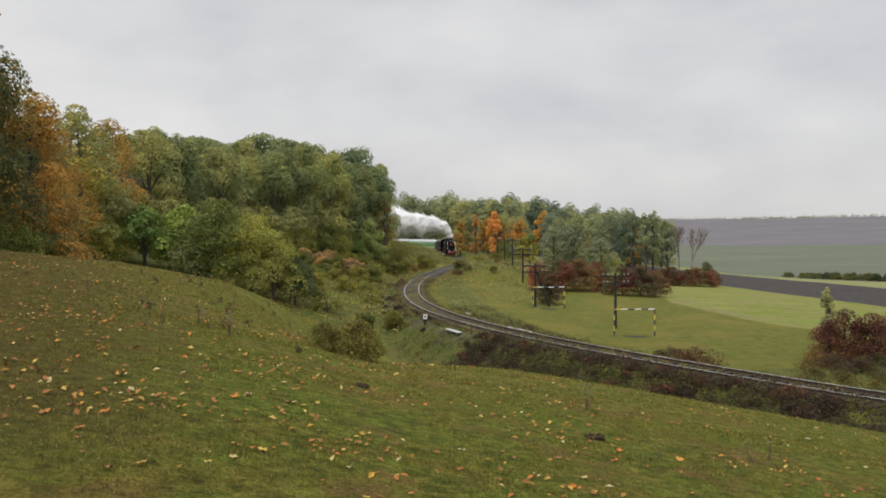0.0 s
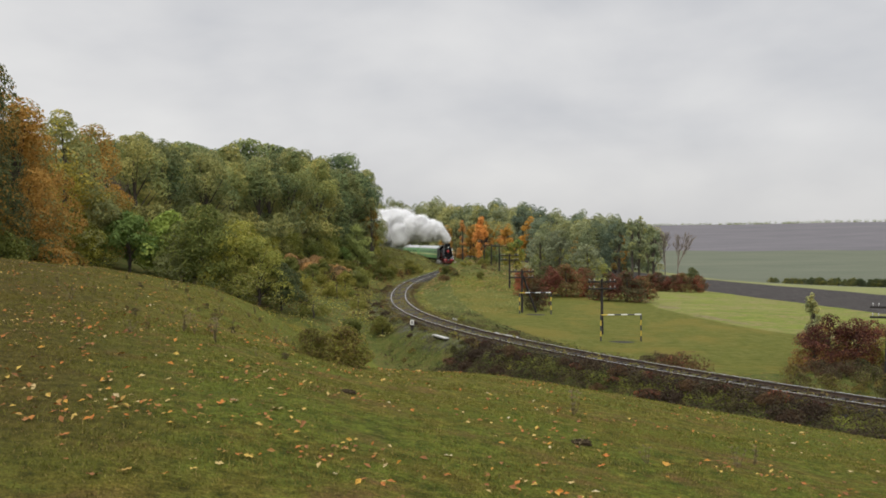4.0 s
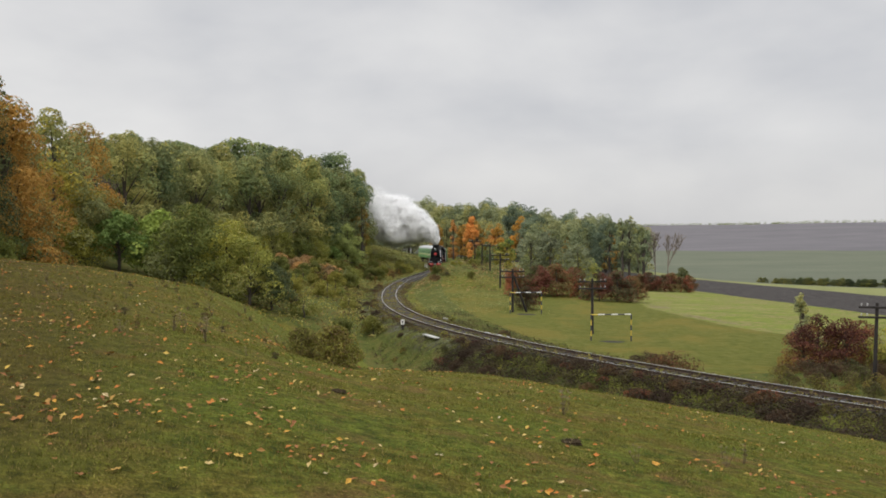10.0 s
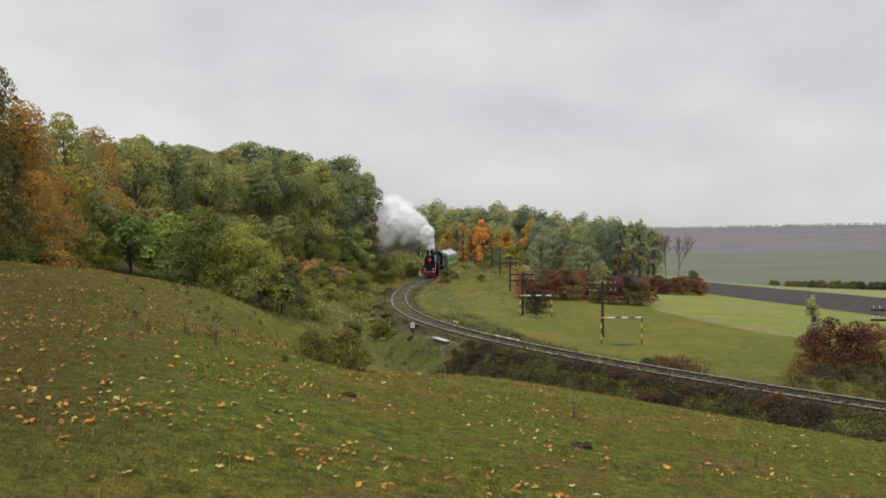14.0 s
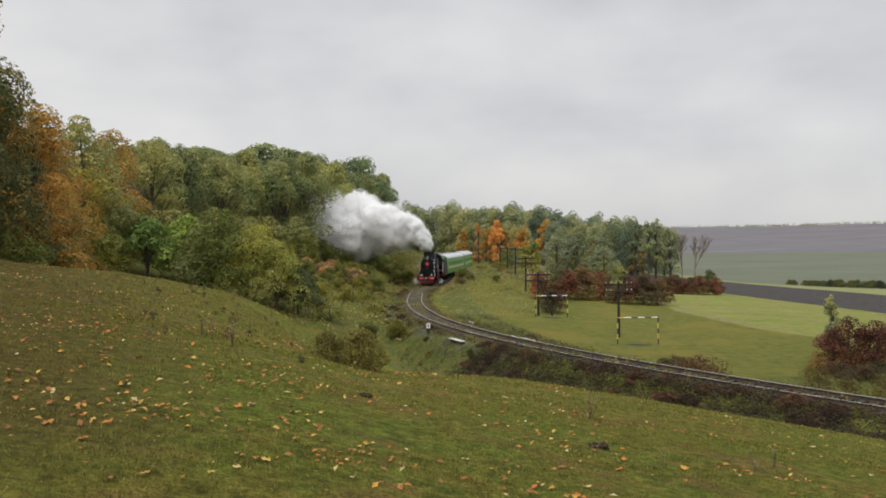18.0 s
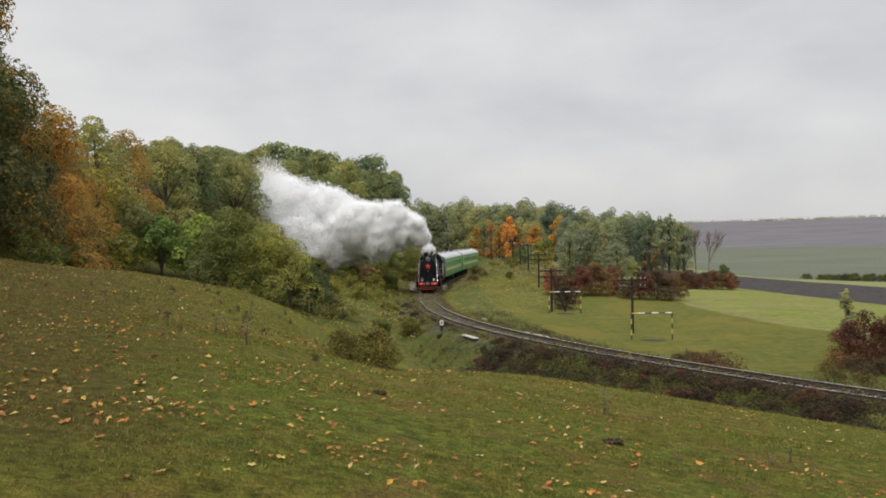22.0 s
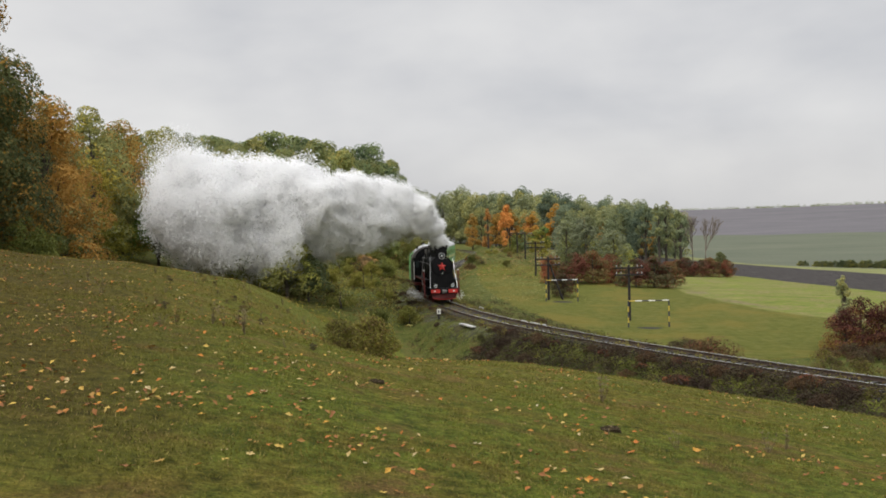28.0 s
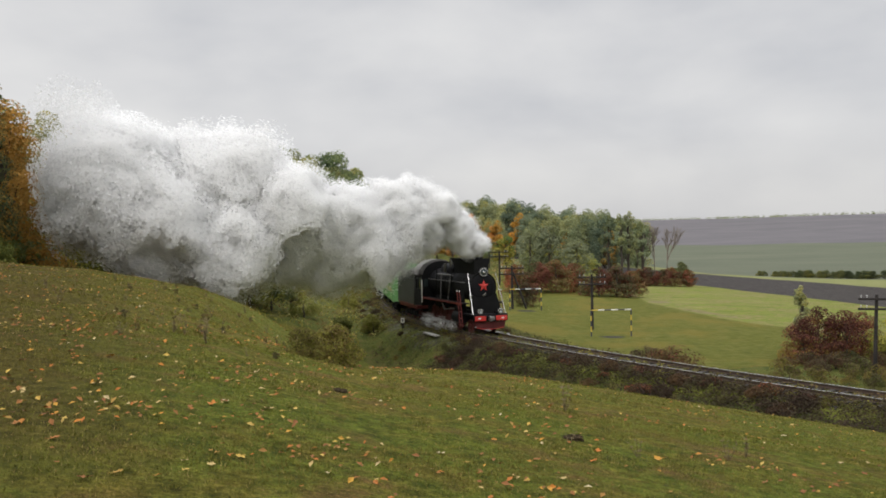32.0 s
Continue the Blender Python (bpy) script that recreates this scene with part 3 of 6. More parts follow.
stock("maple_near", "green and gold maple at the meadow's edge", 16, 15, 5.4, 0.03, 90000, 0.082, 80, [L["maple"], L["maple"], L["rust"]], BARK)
stock("oak_dark", "dark green oak within the wood", 17, 17, 5.8, 0.04, 6000, 0.26, 34, [L["dark"], L["green"]], BARK)
stock("far_oak", "distant green tree of the wood's far edge", 18, 14, 4.8, 0.02, 8000, 0.19, 44, [L["hazed_green"], L["olive"]], BARK)
stock("far_oak_b", "distant dark green tree of the wood's far edge", 19, 15, 4.6, 0.02, 8000, 0.19, 42, [L["hazed_dark"], L["hazed_green"]], BARK)
stock("far_orange", "orange autumn tree at the wood's edge", 20, 11, 2.6, 0.0, 5200, 0.18, 40, [L["flame"]], BARK)
stock("far_orange_thin", "slim orange autumn tree at the wood's edge", 34, 11, 1.8, 0.0, 2600, 0.21, 26, [L["flame"]], BARK)
stock("slim_rust", "slim yellow-brown tree at the end of the wood", 47, 12.5, 1.9, 0.0, 5200, 0.12, 34, [L["rust"], L["olive"]], BARK)
stock("far_rust", "brown-orange autumn tree in the wood", 21, 12, 3.4, 0.05, 3200, 0.24, 30, [L["rust"], L["orange"]], BARK)
stock("poplar_thin", "thin green tree with bare lower stem", 22, 12, 2.4, 0.30, 2000, 0.22, 18, [L["hazed_green"], L["olive"]], BARK)
stock("willow_grey", "grey-green willow bush by the field", 23, 7, 3.6, 0.0, 5200, 0.15, 36, [L["grey"], L["olive"]], BARK)
stock("bush_yellow", "small yellow-leaved tree by the field", 24, 5.5, 2.6, 0.02, 3000, 0.16, 22, [L["yellow"], L["bright"]], BARK)
stock("bush_green", "rounded green bush below the wood", 25, 4.6, 3.0, 0.0, 11000, 0.085, 34, [L["bush"], L["low"], L["green"]], BARK)
stock("bush_olive", "tall olive-green bush turning yellow", 26, 6.2, 3.2, 0.0, 12000, 0.085, 38, [L["bush"], L["olive"]], BARK)
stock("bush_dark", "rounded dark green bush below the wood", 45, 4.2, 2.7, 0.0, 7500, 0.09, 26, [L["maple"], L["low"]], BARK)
stock("young_tree", "pale green young tree before the wood", 46, 7.4, 3.1, 0.0, 11000, 0.12, 44, [L["fresh"]], BARK)
stock("bush_bright", "fresh green young tree below the wood", 27, 4.4, 2.6, 0.08, 4200, 0.12, 24, [L["bright"]], BARK)
stock("bush_red", "dark red bush in autumn leaf", 28, 3.8, 2.8, 0.0, 9500, 0.085, 34, [L["red"], L["weed"]], BARK)
stock("bush_red_near", "dark red bush with a few orange sprays", 29, 3.4, 2.3, 0.0, 9000, 0.06, 34, [L["wine"], L["red"], L["rust"]], BARK)
stock("tuft", "small brown weed tuft in short grass", 37, 1.0, 0.7, 0.0, 700, 0.06, 12, [L["weed"], L["rust"]], BARK)
stock("brow", "brown-green bush on the brow of the meadow", 38, 1.5, 1.0, 0.0, 11000, 0.034, 60, [L["low"], L["weed"], L["low"]], BARK)
stock("reed", "patch of tall dry orange-brown grass", 33, 1.5, 1.6, 0.0, 2400, 0.08, 16, [L["dry"], L["orange"]], BARK)
stock("shrub", "low yellow-green shrub in rough grass", 30, 1.6, 1.3, 0.0, 3600, 0.06, 20, [L["low"], L["weed"], L["olive"]], BARK)
stock("bank_clump", "brown-green weed clump on the railway bank", 43, 1.0, 1.25, 0.0, 3200, 0.05, 18, [L["bank"], L["weed"], L["low"]], BARK)
stock("bank_red", "red-brown weed clump on the railway bank", 44, 0.9, 1.2, 0.0, 3000, 0.05, 16, [L["bank"], L["red"], L["weed"]], BARK)
stock("low_shrub", "low brown-green shrub in rough grass", 39, 1.1, 1.1, 0.0, 2600, 0.045, 16, [L["weed"], L["low"], L["bank"]], BARK)
stock("dry_clump", "red-brown feathery weeds beside the line", 48, 1.0, 1.3, 0.0, 5200, 0.036, 34, [L["bank"], L["weed"], L["wine"]], BARK)
stock("shrub_green", "low green shrub in rough grass", 31, 1.5, 1.2, 0.0, 1700, 0.07, 16, [L["low"], L["bush"]], BARK)
stock("shrub_dry", "dry brown weeds in the grass", 32, 1.1, 0.9, 0.0, 1100, 0.055, 12, [L["weed"], L["bank"], L["rust"]], BARK)


def row(kinds, pts, jitter, seed, size=(1.0, 1.0), **kw):
    """Trees along a polyline of (x, y, size): kinds at random; jitter: step and scatter in metres."""
    rng = np.random.RandomState(seed)
    step, jit = jitter
    P = np.array(pts, float)
    seg = np.hypot(np.diff(P[:, 0]), np.diff(P[:, 1]))
    cum = np.concatenate([[0], np.cumsum(seg)])
    for i, s in enumerate(np.arange(0, cum[-1], step)):
        x, y = np.interp(s, cum, P[:, 0]) + rng.normal(0, jit), np.interp(s, cum, P[:, 1]) + rng.normal(0, jit)
        plant(kinds[rng.randint(len(kinds))], x, y, np.interp(s, cum, P[:, 2]) * rng.uniform(0.92, 1.08), rng.uniform(0, 360), **kw)


WOOD = dict(group="trees of the wood")
# undergrowth along the wood's edge
UNDER = dict(name="bush", category="bush", group="undergrowth of the wood", label="green undergrowth at the foot of the wood")
row(["bush_green", "bush_olive"], [(-31, 56, 0.9), (-33, 70, 0.9), (-34, 90, 0.9), (-31, 108, 0.9), (-26, 122, 0.9), (-22, 136, 0.9), (-18, 155, 0.95), (-16.5, 176, 0.95), (-18.5, 200, 1.0)], (4.6, 0.8), 49, **UNDER)
row(["bush_green"], [(-38, 60, 1.1), (-40, 90, 1.2), (-34, 120, 1.3), (-27, 150, 1.4), (-24, 185, 1.4), (-30, 230, 1.4)], (5.0, 1.0), 50, **UNDER)
# the wood's edge, from the meadow round to the line
plant("maple_near", -28.1, 46.0, 1.22, 20, **WOOD)
plant("maple_near", -29.0, 52.5, 0.90, 130, **WOOD)
plant("oak_dark", -33.0, 47.0, 1.0, 40, **WOOD)
plant("maple_rust", -29.0, 61.0, 0.76, 60, **WOOD)
plant("maple_rust", -30.5, 66.5, 0.76, 200, **WOOD)
plant("maple_rust", -27.6, 57.5, 0.82, 310, **WOOD)
plant("ash_yellow", -31.0, 73.0, 0.84, 10, **WOOD)
plant("slim_rust", -13.9, 160, 1.0, 10, **WOOD)
plant("slim_rust", -15.2, 166, 1.1, 150, **WOOD)
plant("maple_rust", -31.5, 80.0, 0.80, 110, **WOOD)
plant("bush_green", -27.0, 57.0, 0.9, 15, name="bush", category="bush", group="bushes below the wood")
plant("bush_green", -25.5, 50.5, 0.7, 75, name="bush", category="bush", group="bushes below the wood")
row(["oak_c", "maple_rust", "ash_yellow"], [(-33, 87, 0.70), (-32, 104, 0.80), (-28, 120, 0.79)], (5.5, 0.8), 41, **WOOD)
row(["oak_a", "oak_b", "oak_c"], [(-26.5, 124, 0.84), (-22.5, 140, 1.0), (-19.5, 160, 1.10), (-18.0, 182, 0.98), (-20.5, 206, 0.98)], (5.8, 0.8), 42, **WOOD)
row(["oak_dark", "oak_a"], [(-36, 56, 0.64), (-39, 75, 0.62), (-41, 95, 0.66), (-36, 118, 0.82), (-31, 140, 0.93), (-27, 160, 1.0), (-26, 200, 1.0), (-31, 235, 1.0)], (6.0, 1.2), 43, **WOOD)
# the oaks up to y 38 are unseen, added to shade the meadow
row(["oak_dark"], [(-18, 0, 0.9), (-21, 12, 0.9), (-25, 25, 0.9), (-31, 38, 0.85), (-44, 60, 0.58), (-48, 95, 0.64), (-43, 125, 0.82), (-37, 150, 0.95), (-34, 195, 1.0), (-41, 240, 1.0)], (6.5, 1.4), 44, **WOOD)
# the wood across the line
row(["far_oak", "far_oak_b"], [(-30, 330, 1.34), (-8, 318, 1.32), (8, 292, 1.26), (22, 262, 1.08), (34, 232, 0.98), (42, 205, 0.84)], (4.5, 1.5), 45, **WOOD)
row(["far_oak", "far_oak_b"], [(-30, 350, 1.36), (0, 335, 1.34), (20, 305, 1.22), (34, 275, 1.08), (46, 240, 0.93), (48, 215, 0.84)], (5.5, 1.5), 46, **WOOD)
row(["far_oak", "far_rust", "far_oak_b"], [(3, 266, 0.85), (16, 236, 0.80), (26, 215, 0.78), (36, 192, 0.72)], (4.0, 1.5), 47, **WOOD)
for x, y, k, sz in ((3.3, 243, "far_orange_thin", 1.0), (8.2, 238, "far_orange", 1.05), (13.2, 232, "far_orange", 0.74), (20.0, 228, "far_rust", 0.95), (-0.8, 255, "far_rust", 0.85)):
    plant(k, x, y, sz, x * 40, **WOOD)
for x, y, sz in ((36.0, 180, 1.0), (38.0, 183, 1.05), (34.5, 186, 1.0), (39.8, 178, 0.85), (41.0, 184, 0.9)):
    plant("poplar_thin", x, y, sz, x * 71, **WOOD)
for x, y, k, sz in ((11.0, 152, "bush_yellow", 1.0), (14.5, 146, "willow_grey", 1.0), (17.0, 141, "willow_grey", 1.1), (20.5, 136, "willow_grey", 0.9), (23.0, 150, "bush_green", 1.2), (8.5, 168, "bush_green", 0.9), (17.5, 160, "bush_green", 1.3)):
    plant(k, x, y, sz, x * 31, name="bush", category="bush", group="bushes by the field")
for x, y, sz in ((8.8, 104, 0.85), (11.0, 103, 0.95), (13.2, 104, 1.0), (15.6, 106, 0.9), (17.6, 101, 0.85), (19.8, 102, 0.95), (21.6, 103, 0.8)):
    plant("bush_red", x, y, sz, x * 57, name="bush", category="bush", group="red bushes by the field")
plant("bush_dark", 39.8, 150, 0.7, 20, name="bush", category="bush", group="bushes by the field", label="small grey-green bush by the ploughed field")
for i in range(8):
    plant("bush_red", 27.0 + i * 1.12, 127.5 + 0.3 * (i % 3), 0.58 + 0.07 * (i % 3), i * 77, name="bush", category="bush", group="red bushes by the field")
for x, y, sz in ((23.0, 57.5, 0.78), (24.3, 58.5, 1.0), (25.6, 57.3, 0.98), (26.9, 58.0, 0.92)):
    plant("bush_red_near", x, y, sz, x * 91, name="bush", category="bush", group="red bushes by the field")
for x, y, k, sz in ((-27.0, 76, "bush_bright", 1.2), (-24.2, 78, "bush_bright", 1.35), (-20.3, 74, "bush_olive", 1.22), (-17.6, 75, "bush_olive", 1.1), (-15.4, 73, "bush_olive", 0.95), (-13.7, 73.5, "bush_dark", 0.95), (-22.3, 76, "bush_green", 1.1), (-15.4, 150, "young_tree", 1.0), (-17.6, 148, "bush_bright", 0.7), (-30, 74, "bush_green", 1.0), (-33, 70, "bush_green", 1.1), (-12.0, 120, "bush_green", 0.6)):
    plant(k, x, y, sz, x * 47, name="bush", category="bush", group="bushes below the wood")

plant("poplar_thin", 24.2, 60.5, 0.40, 80, name="sapling", label="thin green sapling behind a red bush", group="red bushes by the field")
plant("bush_green", 28.2, 55.2, 0.8, 10, name="bush", category="bush", group="red bushes by the field", label="green bush beside a telegraph pole")
plant("bush_red", 8.3, 88.5, 0.62, 10, name="bush", category="bush", group="red bushes by the field")


for x, y, k, sz in ((17.2, 48.4, "low_shrub", 0.7), (18.4, 50.2, "low_shrub", 0.55), (19.6, 51.0, "low_shrub", 0.8), (20.6, 49.0, "low_shrub", 0.9), (21.4, 51.5, "low_shrub", 0.7), (22.2, 49.4, "low_shrub", 0.5), (23.2, 51.2, "low_shrub", 0.85), (24.0, 49.6, "low_shrub", 1.0), (24.8, 52.6, "low_shrub", 0.6), (25.6, 50.4, "low_shrub", 0.8), (20.2, 53.4, "low_shrub", 0.8), (22.6, 53.8, "low_shrub", 0.6), (26.6, 52.2, "low_shrub", 0.9), (18.0, 46.2, "low_shrub", 0.9), (19.8, 46.8, "low_shrub", 0.6)):
    plant(k, x, y, sz, x * 61, name="shrub", category="shrub", group="scrub beside the line")


def bare_tree(x, y, height, seed):
    """A leafless tree: limbs that fork four times."""
    rng = random.Random(seed)
    e = empty("bare_tree", Matrix.Translation((x, y, ground_z(x, y))))
    tagged(e, "leafless grey-brown tree at the edge of the wood", "tree", "trees of the wood")
    wood, twig = bmesh.new(), bmesh.new()

    def grow(a, way, ln, r, depth):
        b = a + way * ln
        rod(wood if depth < 2 else twig, a, b, r, r * 0.62, 6 if depth < 2 else 4, False)
        if depth < 5:
            for i in range(3 if depth else 4):
                w = (way + Vector((rng.uniform(-0.55, 0.55), rng.uniform(-0.55, 0.55), rng.uniform(-0.05, 0.45)))).normalized()
                grow(a + way * ln * rng.uniform(0.55, 1.0), w, ln * rng.uniform(0.55, 0.75), r * 0.72, depth + 1)

    grow(Vector((0, 0, -0.3)), Vector((0, 0, 1)), height * 0.36, height * 0.010, 0)
    part("trunk", wood, BARK_PALE, e)
    part("twig_crown", twig, BARK_PALE, e)


def build_far_trees():
    """Trees and copses along the ridge and in the valley, far off: one mesh."""
    r = np.random.RandomState(55)
    c = []
    for _ in range(260):
        a = r.uniform(-0.1, 0.62)
        d = r.choice([2080, 2120, 2160])
        x, y = d * math.sin(a), d * math.cos(a)
        for _ in range(r.randint(1, 6)):
            c.append((x + r.normal(0, 16), y + r.normal(0, 5), r.uniform(2.5, 5.5)))
    c = np.array(c)
    c = np.repeat(c, 40, 0)
    z = ground_height(c[:, 0], c[:, 1])
    off = r.normal(0, 0.38, (len(c), 3))
    p = np.stack([c[:, 0] + off[:, 0] * c[:, 2], c[:, 1] + off[:, 1] * c[:, 2], z + np.maximum(0, 0.5 + off[:, 2]) * c[:, 2]], 1)
    v, f = leaves(r, p, off, 0.6)
    tagged(new("far_trees", mesh_from("far_trees", v, f, [L["grey"]], False)), "tiny grey-green trees on the distant ridge", "trees", kind="stuff")


build_far_trees()
bare_tree(42.5, 180, 11.5, 1)
bare_tree(44.0, 176, 11.5, 2)
bare_tree(40.5, 186, 9.5, 3)
bare_tree(-36.5, 102, 14.5, 4)
# a hedge across the far fields
row(["bush_dark"], [(66, 186, 0.34), (72, 182, 0.44), (102, 160, 0.56)], (0.8, 0.7), 48, name="bush", category="bush", group="hedge across the far fields", label="dark bush of a distant field hedge", sink=0.35)
for i, (x, y, sz) in enumerate(((22.6, 55.6, 0.9), (23.8, 54.6, 1.1), (25.0, 55.4, 1.0), (26.2, 54.4, 1.2), (27.2, 55.6, 1.1), (24.4, 52.8, 1.0), (22.0, 53.0, 0.8), (26.6, 51.4, 1.0), (28.2, 53.2, 1.2), (20.8, 54.8, 0.7), (25.6, 48.8, 1.0), (23.0, 48.2, 0.8))):
    plant(("dry_clump", "low_shrub")[i % 3 == 2], x, y, sz, x * 61, name="shrub", category="shrub", group="scrub beside the line")
# rough ground between the wood and the line
SCRUB = dict(name="shrub", category="shrub", group="scrub beside the line")
rng_scrub = np.random.RandomState(52)
count = 0
while count < 95:
    s_at, off = rng_scrub.uniform(46, 165), rng_scrub.uniform(4.0, 17)
    at, _ = on_line(s_at, off)
    if at.y < 62 + 0.9 * max(0, -4 - at.x) or at.x < -26:
        continue
    count += 1
    plant(("shrub", "shrub_green", "shrub_dry", "shrub")[rng_scrub.randint(4)], at.x, at.y, rng_scrub.uniform(0.7, 1.5), rng_scrub.uniform(0, 360), **SCRUB)
for i in range(26):
    plant("reed", -22.0 + 0.33 * i + rng_scrub.uniform(-0.5, 0.5), 124 + rng_scrub.uniform(-7, 6), rng_scrub.uniform(0.7, 1.25), i * 55, **SCRUB)
for s_at, off, k, sz in ((22.0, -3.6, "dry_clump", 1.5), (24.0, -3.4, "dry_clump", 1.1), (12.0, -3.8, "low_shrub", 0.6), (9.0, -4.2, "dry_clump", 0.8), (5.0, -4.0, "low_shrub", 0.7), (40.0, -3.0, "dry_clump", 0.5), (31.0, -2.6, "shrub_green", 0.35), (52.0, -3.0, "shrub_green", 0.4), (17.0, -4.5, "dry_clump", 0.7), (1.0, -4.6, "dry_clump", 1.0), (-3.0, -4.6, "low_shrub", 0.9), (14, -5.0, "low_shrub", 0.55), (10.5, -5.4, "dry_clump", 0.75), (7.5, -5.0, "dry_clump", 0.7), (6.5, -6.4, "low_shrub", 0.6), (3.0, -5.4, "dry_clump", 0.8), (2.0, -6.6, "dry_clump", 0.7), (-1.5, -5.2, "dry_clump", 0.9), (0.0, -7.4, "low_shrub", 0.7), (-5, -5.2, "low_shrub", 0.8), (19.5, -3.9, "dry_clump", 0.6), (95, -5.5, "dry_clump", 0.9), (100, -7, "low_shrub", 0.7), (108, -6, "dry_clump", 1.0), (116, -8, "shrub_green", 0.8)):
    at, _ = on_line(s_at, off)
    plant(k, at.x, at.y, sz, s_at * 33, **SCRUB)
for i in range(150):
    s_at = rng_scrub.uniform(-12, 37) if i < 95 else rng_scrub.uniform(42, 105)
    at, _ = on_line(s_at, 1.5 + rng_scrub.uniform(0, 1) ** 1.3 * (2.9 if s_at < 38 else 4.5))
    plant(("bank_clump", "bank_red", "bank_clump", "low_shrub")[rng_scrub.randint(4)], at.x, at.y, rng_scrub.uniform(0.28, 0.62) * (1.0 if i < 95 else 0.8), i * 71, name="weed_clump", category="weeds", group="weeds on the bank", sink=0.05)
for i in range(46):
    s_at = rng_scrub.uniform(-10, 60)
    at, _ = on_line(s_at, rng_scrub.choice([-1.45, -1.2, 0.25, 1.25, 1.5]) + rng_scrub.uniform(-0.2, 0.2))
    plant(("shrub_green", "low_shrub", "shrub_green")[i % 3], at.x, at.y, rng_scrub.uniform(0.12, 0.26), i * 53, name="weed_clump", category="weeds", group="weeds on the bank", label="small green weed clump between the rails", sink=0.02, z=-0.24)
for i in range(34):
    s_at = rng_scrub.uniform(-10, 30)
    at, _ = on_line(s_at, rng_scrub.uniform(1.7, 4.6))
    plant("shrub_green", at.x, at.y, rng_scrub.uniform(0.16, 0.34), i * 53, name="weed_clump", category="weeds", group="weeds on the bank", label="leafy green weed clump on the railway bank", sink=0.03)
for i in range(26):
    s_at = rng_scrub.uniform(88, 165)
    at, _ = on_line(s_at, rng_scrub.uniform(-13, -4))
    plant(("shrub_dry", "low_shrub", "shrub")[i % 3], at.x, at.y, rng_scrub.uniform(0.5, 1.0), i * 37, **SCRUB)
# the bush on the meadow's brow, and thistles round it
plant("brow", -2.22, 14.5, 0.40, 10, sink=0.14, name="bush", label="yellow-green bush on the brow of the meadow", category="bush")
plant("brow", -1.76, 14.7, 0.52, 200, sink=0.14, name="bush", label="brown-green bush on the brow of the meadow", category="bush")

# ---- the railway ----
RAIL = painted("rail_steel", (0.78, 0.77, 0.76), 0.24, 0.95, (0.16, 0.10, 0.07), 0.2, 2.0)
RAIL_SIDE = painted("rusty_rail_side", (0.075, 0.050, 0.038), 0.7, 0.3, (0.03, 0.025, 0.02), 0.5, 4.0)
SLEEPER = painted("wet_sleeper_wood", (0.046, 0.041, 0.036), 0.58, 0.0, (0.03, 0.028, 0.022), 0.6, 2.2, 0.3)
STONE = painted("ballast_stone", (0.052, 0.047, 0.042), 0.85, 0.0, (0.05, 0.042, 0.034), 0.6, 5.0, 0.15)
CONCRETE = painted("concrete", (0.45, 0.44, 0.42), 0.9, 0.0, (0.12, 0.12, 0.09), 0.5, 3.0)

track = empty("railway_track")
tagged(track, "single railway line on weedy stone ballast", "railway track", kind="structure")


def build_rail(off):
    sec = [(-0.07, -0.18), (0.07, -0.18), (0.07, -0.165), (0.012, -0.14), (0.012, -0.045), (0.036, -0.035), (0.036, 0.0), (-0.036, 0.0), (-0.036, -0.035), (-0.012, -0.045), (-0.012, -0.14), (-0.07, -0.165)]
    verts = []
    S = np.arange(-60, 330, 1.0)
    for s in S:
        for a, b in sec:
            p, h = on_line(s, off + a, b)
            verts.append(p)
    n = len(sec)
    faces = [(i * n + j, i * n + (j + 1) % n, (i + 1) * n + (j + 1) % n, (i + 1) * n + j) for i in range(len(S) - 1) for j in range(n)]
    me = mesh_from("rail", np.array(verts), np.array(faces), [RAIL_SIDE, RAIL], False)
    me.polygons.foreach_set("material_index", np.array([int(i % n in (5, 6, 7)) for i in range(len(faces))], np.int32))
    o = new("rail", me)
    o.parent = track


build_rail(0.796)
build_rail(-0.796)


def build_ballast():
    """Loose stones, small and sunk in, along the line."""
    rng = np.random.RandomState(7)
    base = np.array([(1, 0, -0.2), (0.2, 0.9, -0.1), (-0.8, 0.5, -0.3), (-0.5, -0.8, 0), (0.5, -0.7, -0.3), (0.1, 0.1, 0.8), (0, 0, -0.8)])
    tri = np.array([(0, 1, 5), (1, 2, 5), (2, 3, 5), (3, 4, 5), (4, 0, 5), (1, 0, 6), (2, 1, 6), (3, 2, 6), (4, 3, 6), (0, 4, 6)])
    V, F = [], []
    n = 15000
    S = -20 + 150 * rng.uniform(0, 1, n) ** 1.15
    O = rng.normal(0, 1.05, n)
    c = []
    for s, o in zip(S, O):
        p, h = on_line(s, o)
        c.append(p)
    c = np.array(c)
    gz = ground_height(c[:, 0], c[:, 1])
    for i in range(n):
        k = rng.uniform(0.03, 0.085)
        a = rng.uniform(0, 6.28)
        r = np.array([(math.cos(a), -math.sin(a), 0), (math.sin(a), math.cos(a), 0), (0, 0, 1)])
        V.append(base @ r.T * k * rng.uniform(0.7, 1.3, 3) + [c[i, 0], c[i, 1], gz[i] + 0.25 * k])
        F.append(tri + 7 * i)
    o = new("ballast", mesh_from("ballast", np.concatenate(V), np.concatenate(F), [STONE], False))
    o.parent = track
    tagged(o, "wet grey ballast stones", kind="stuff")


build_ballast()

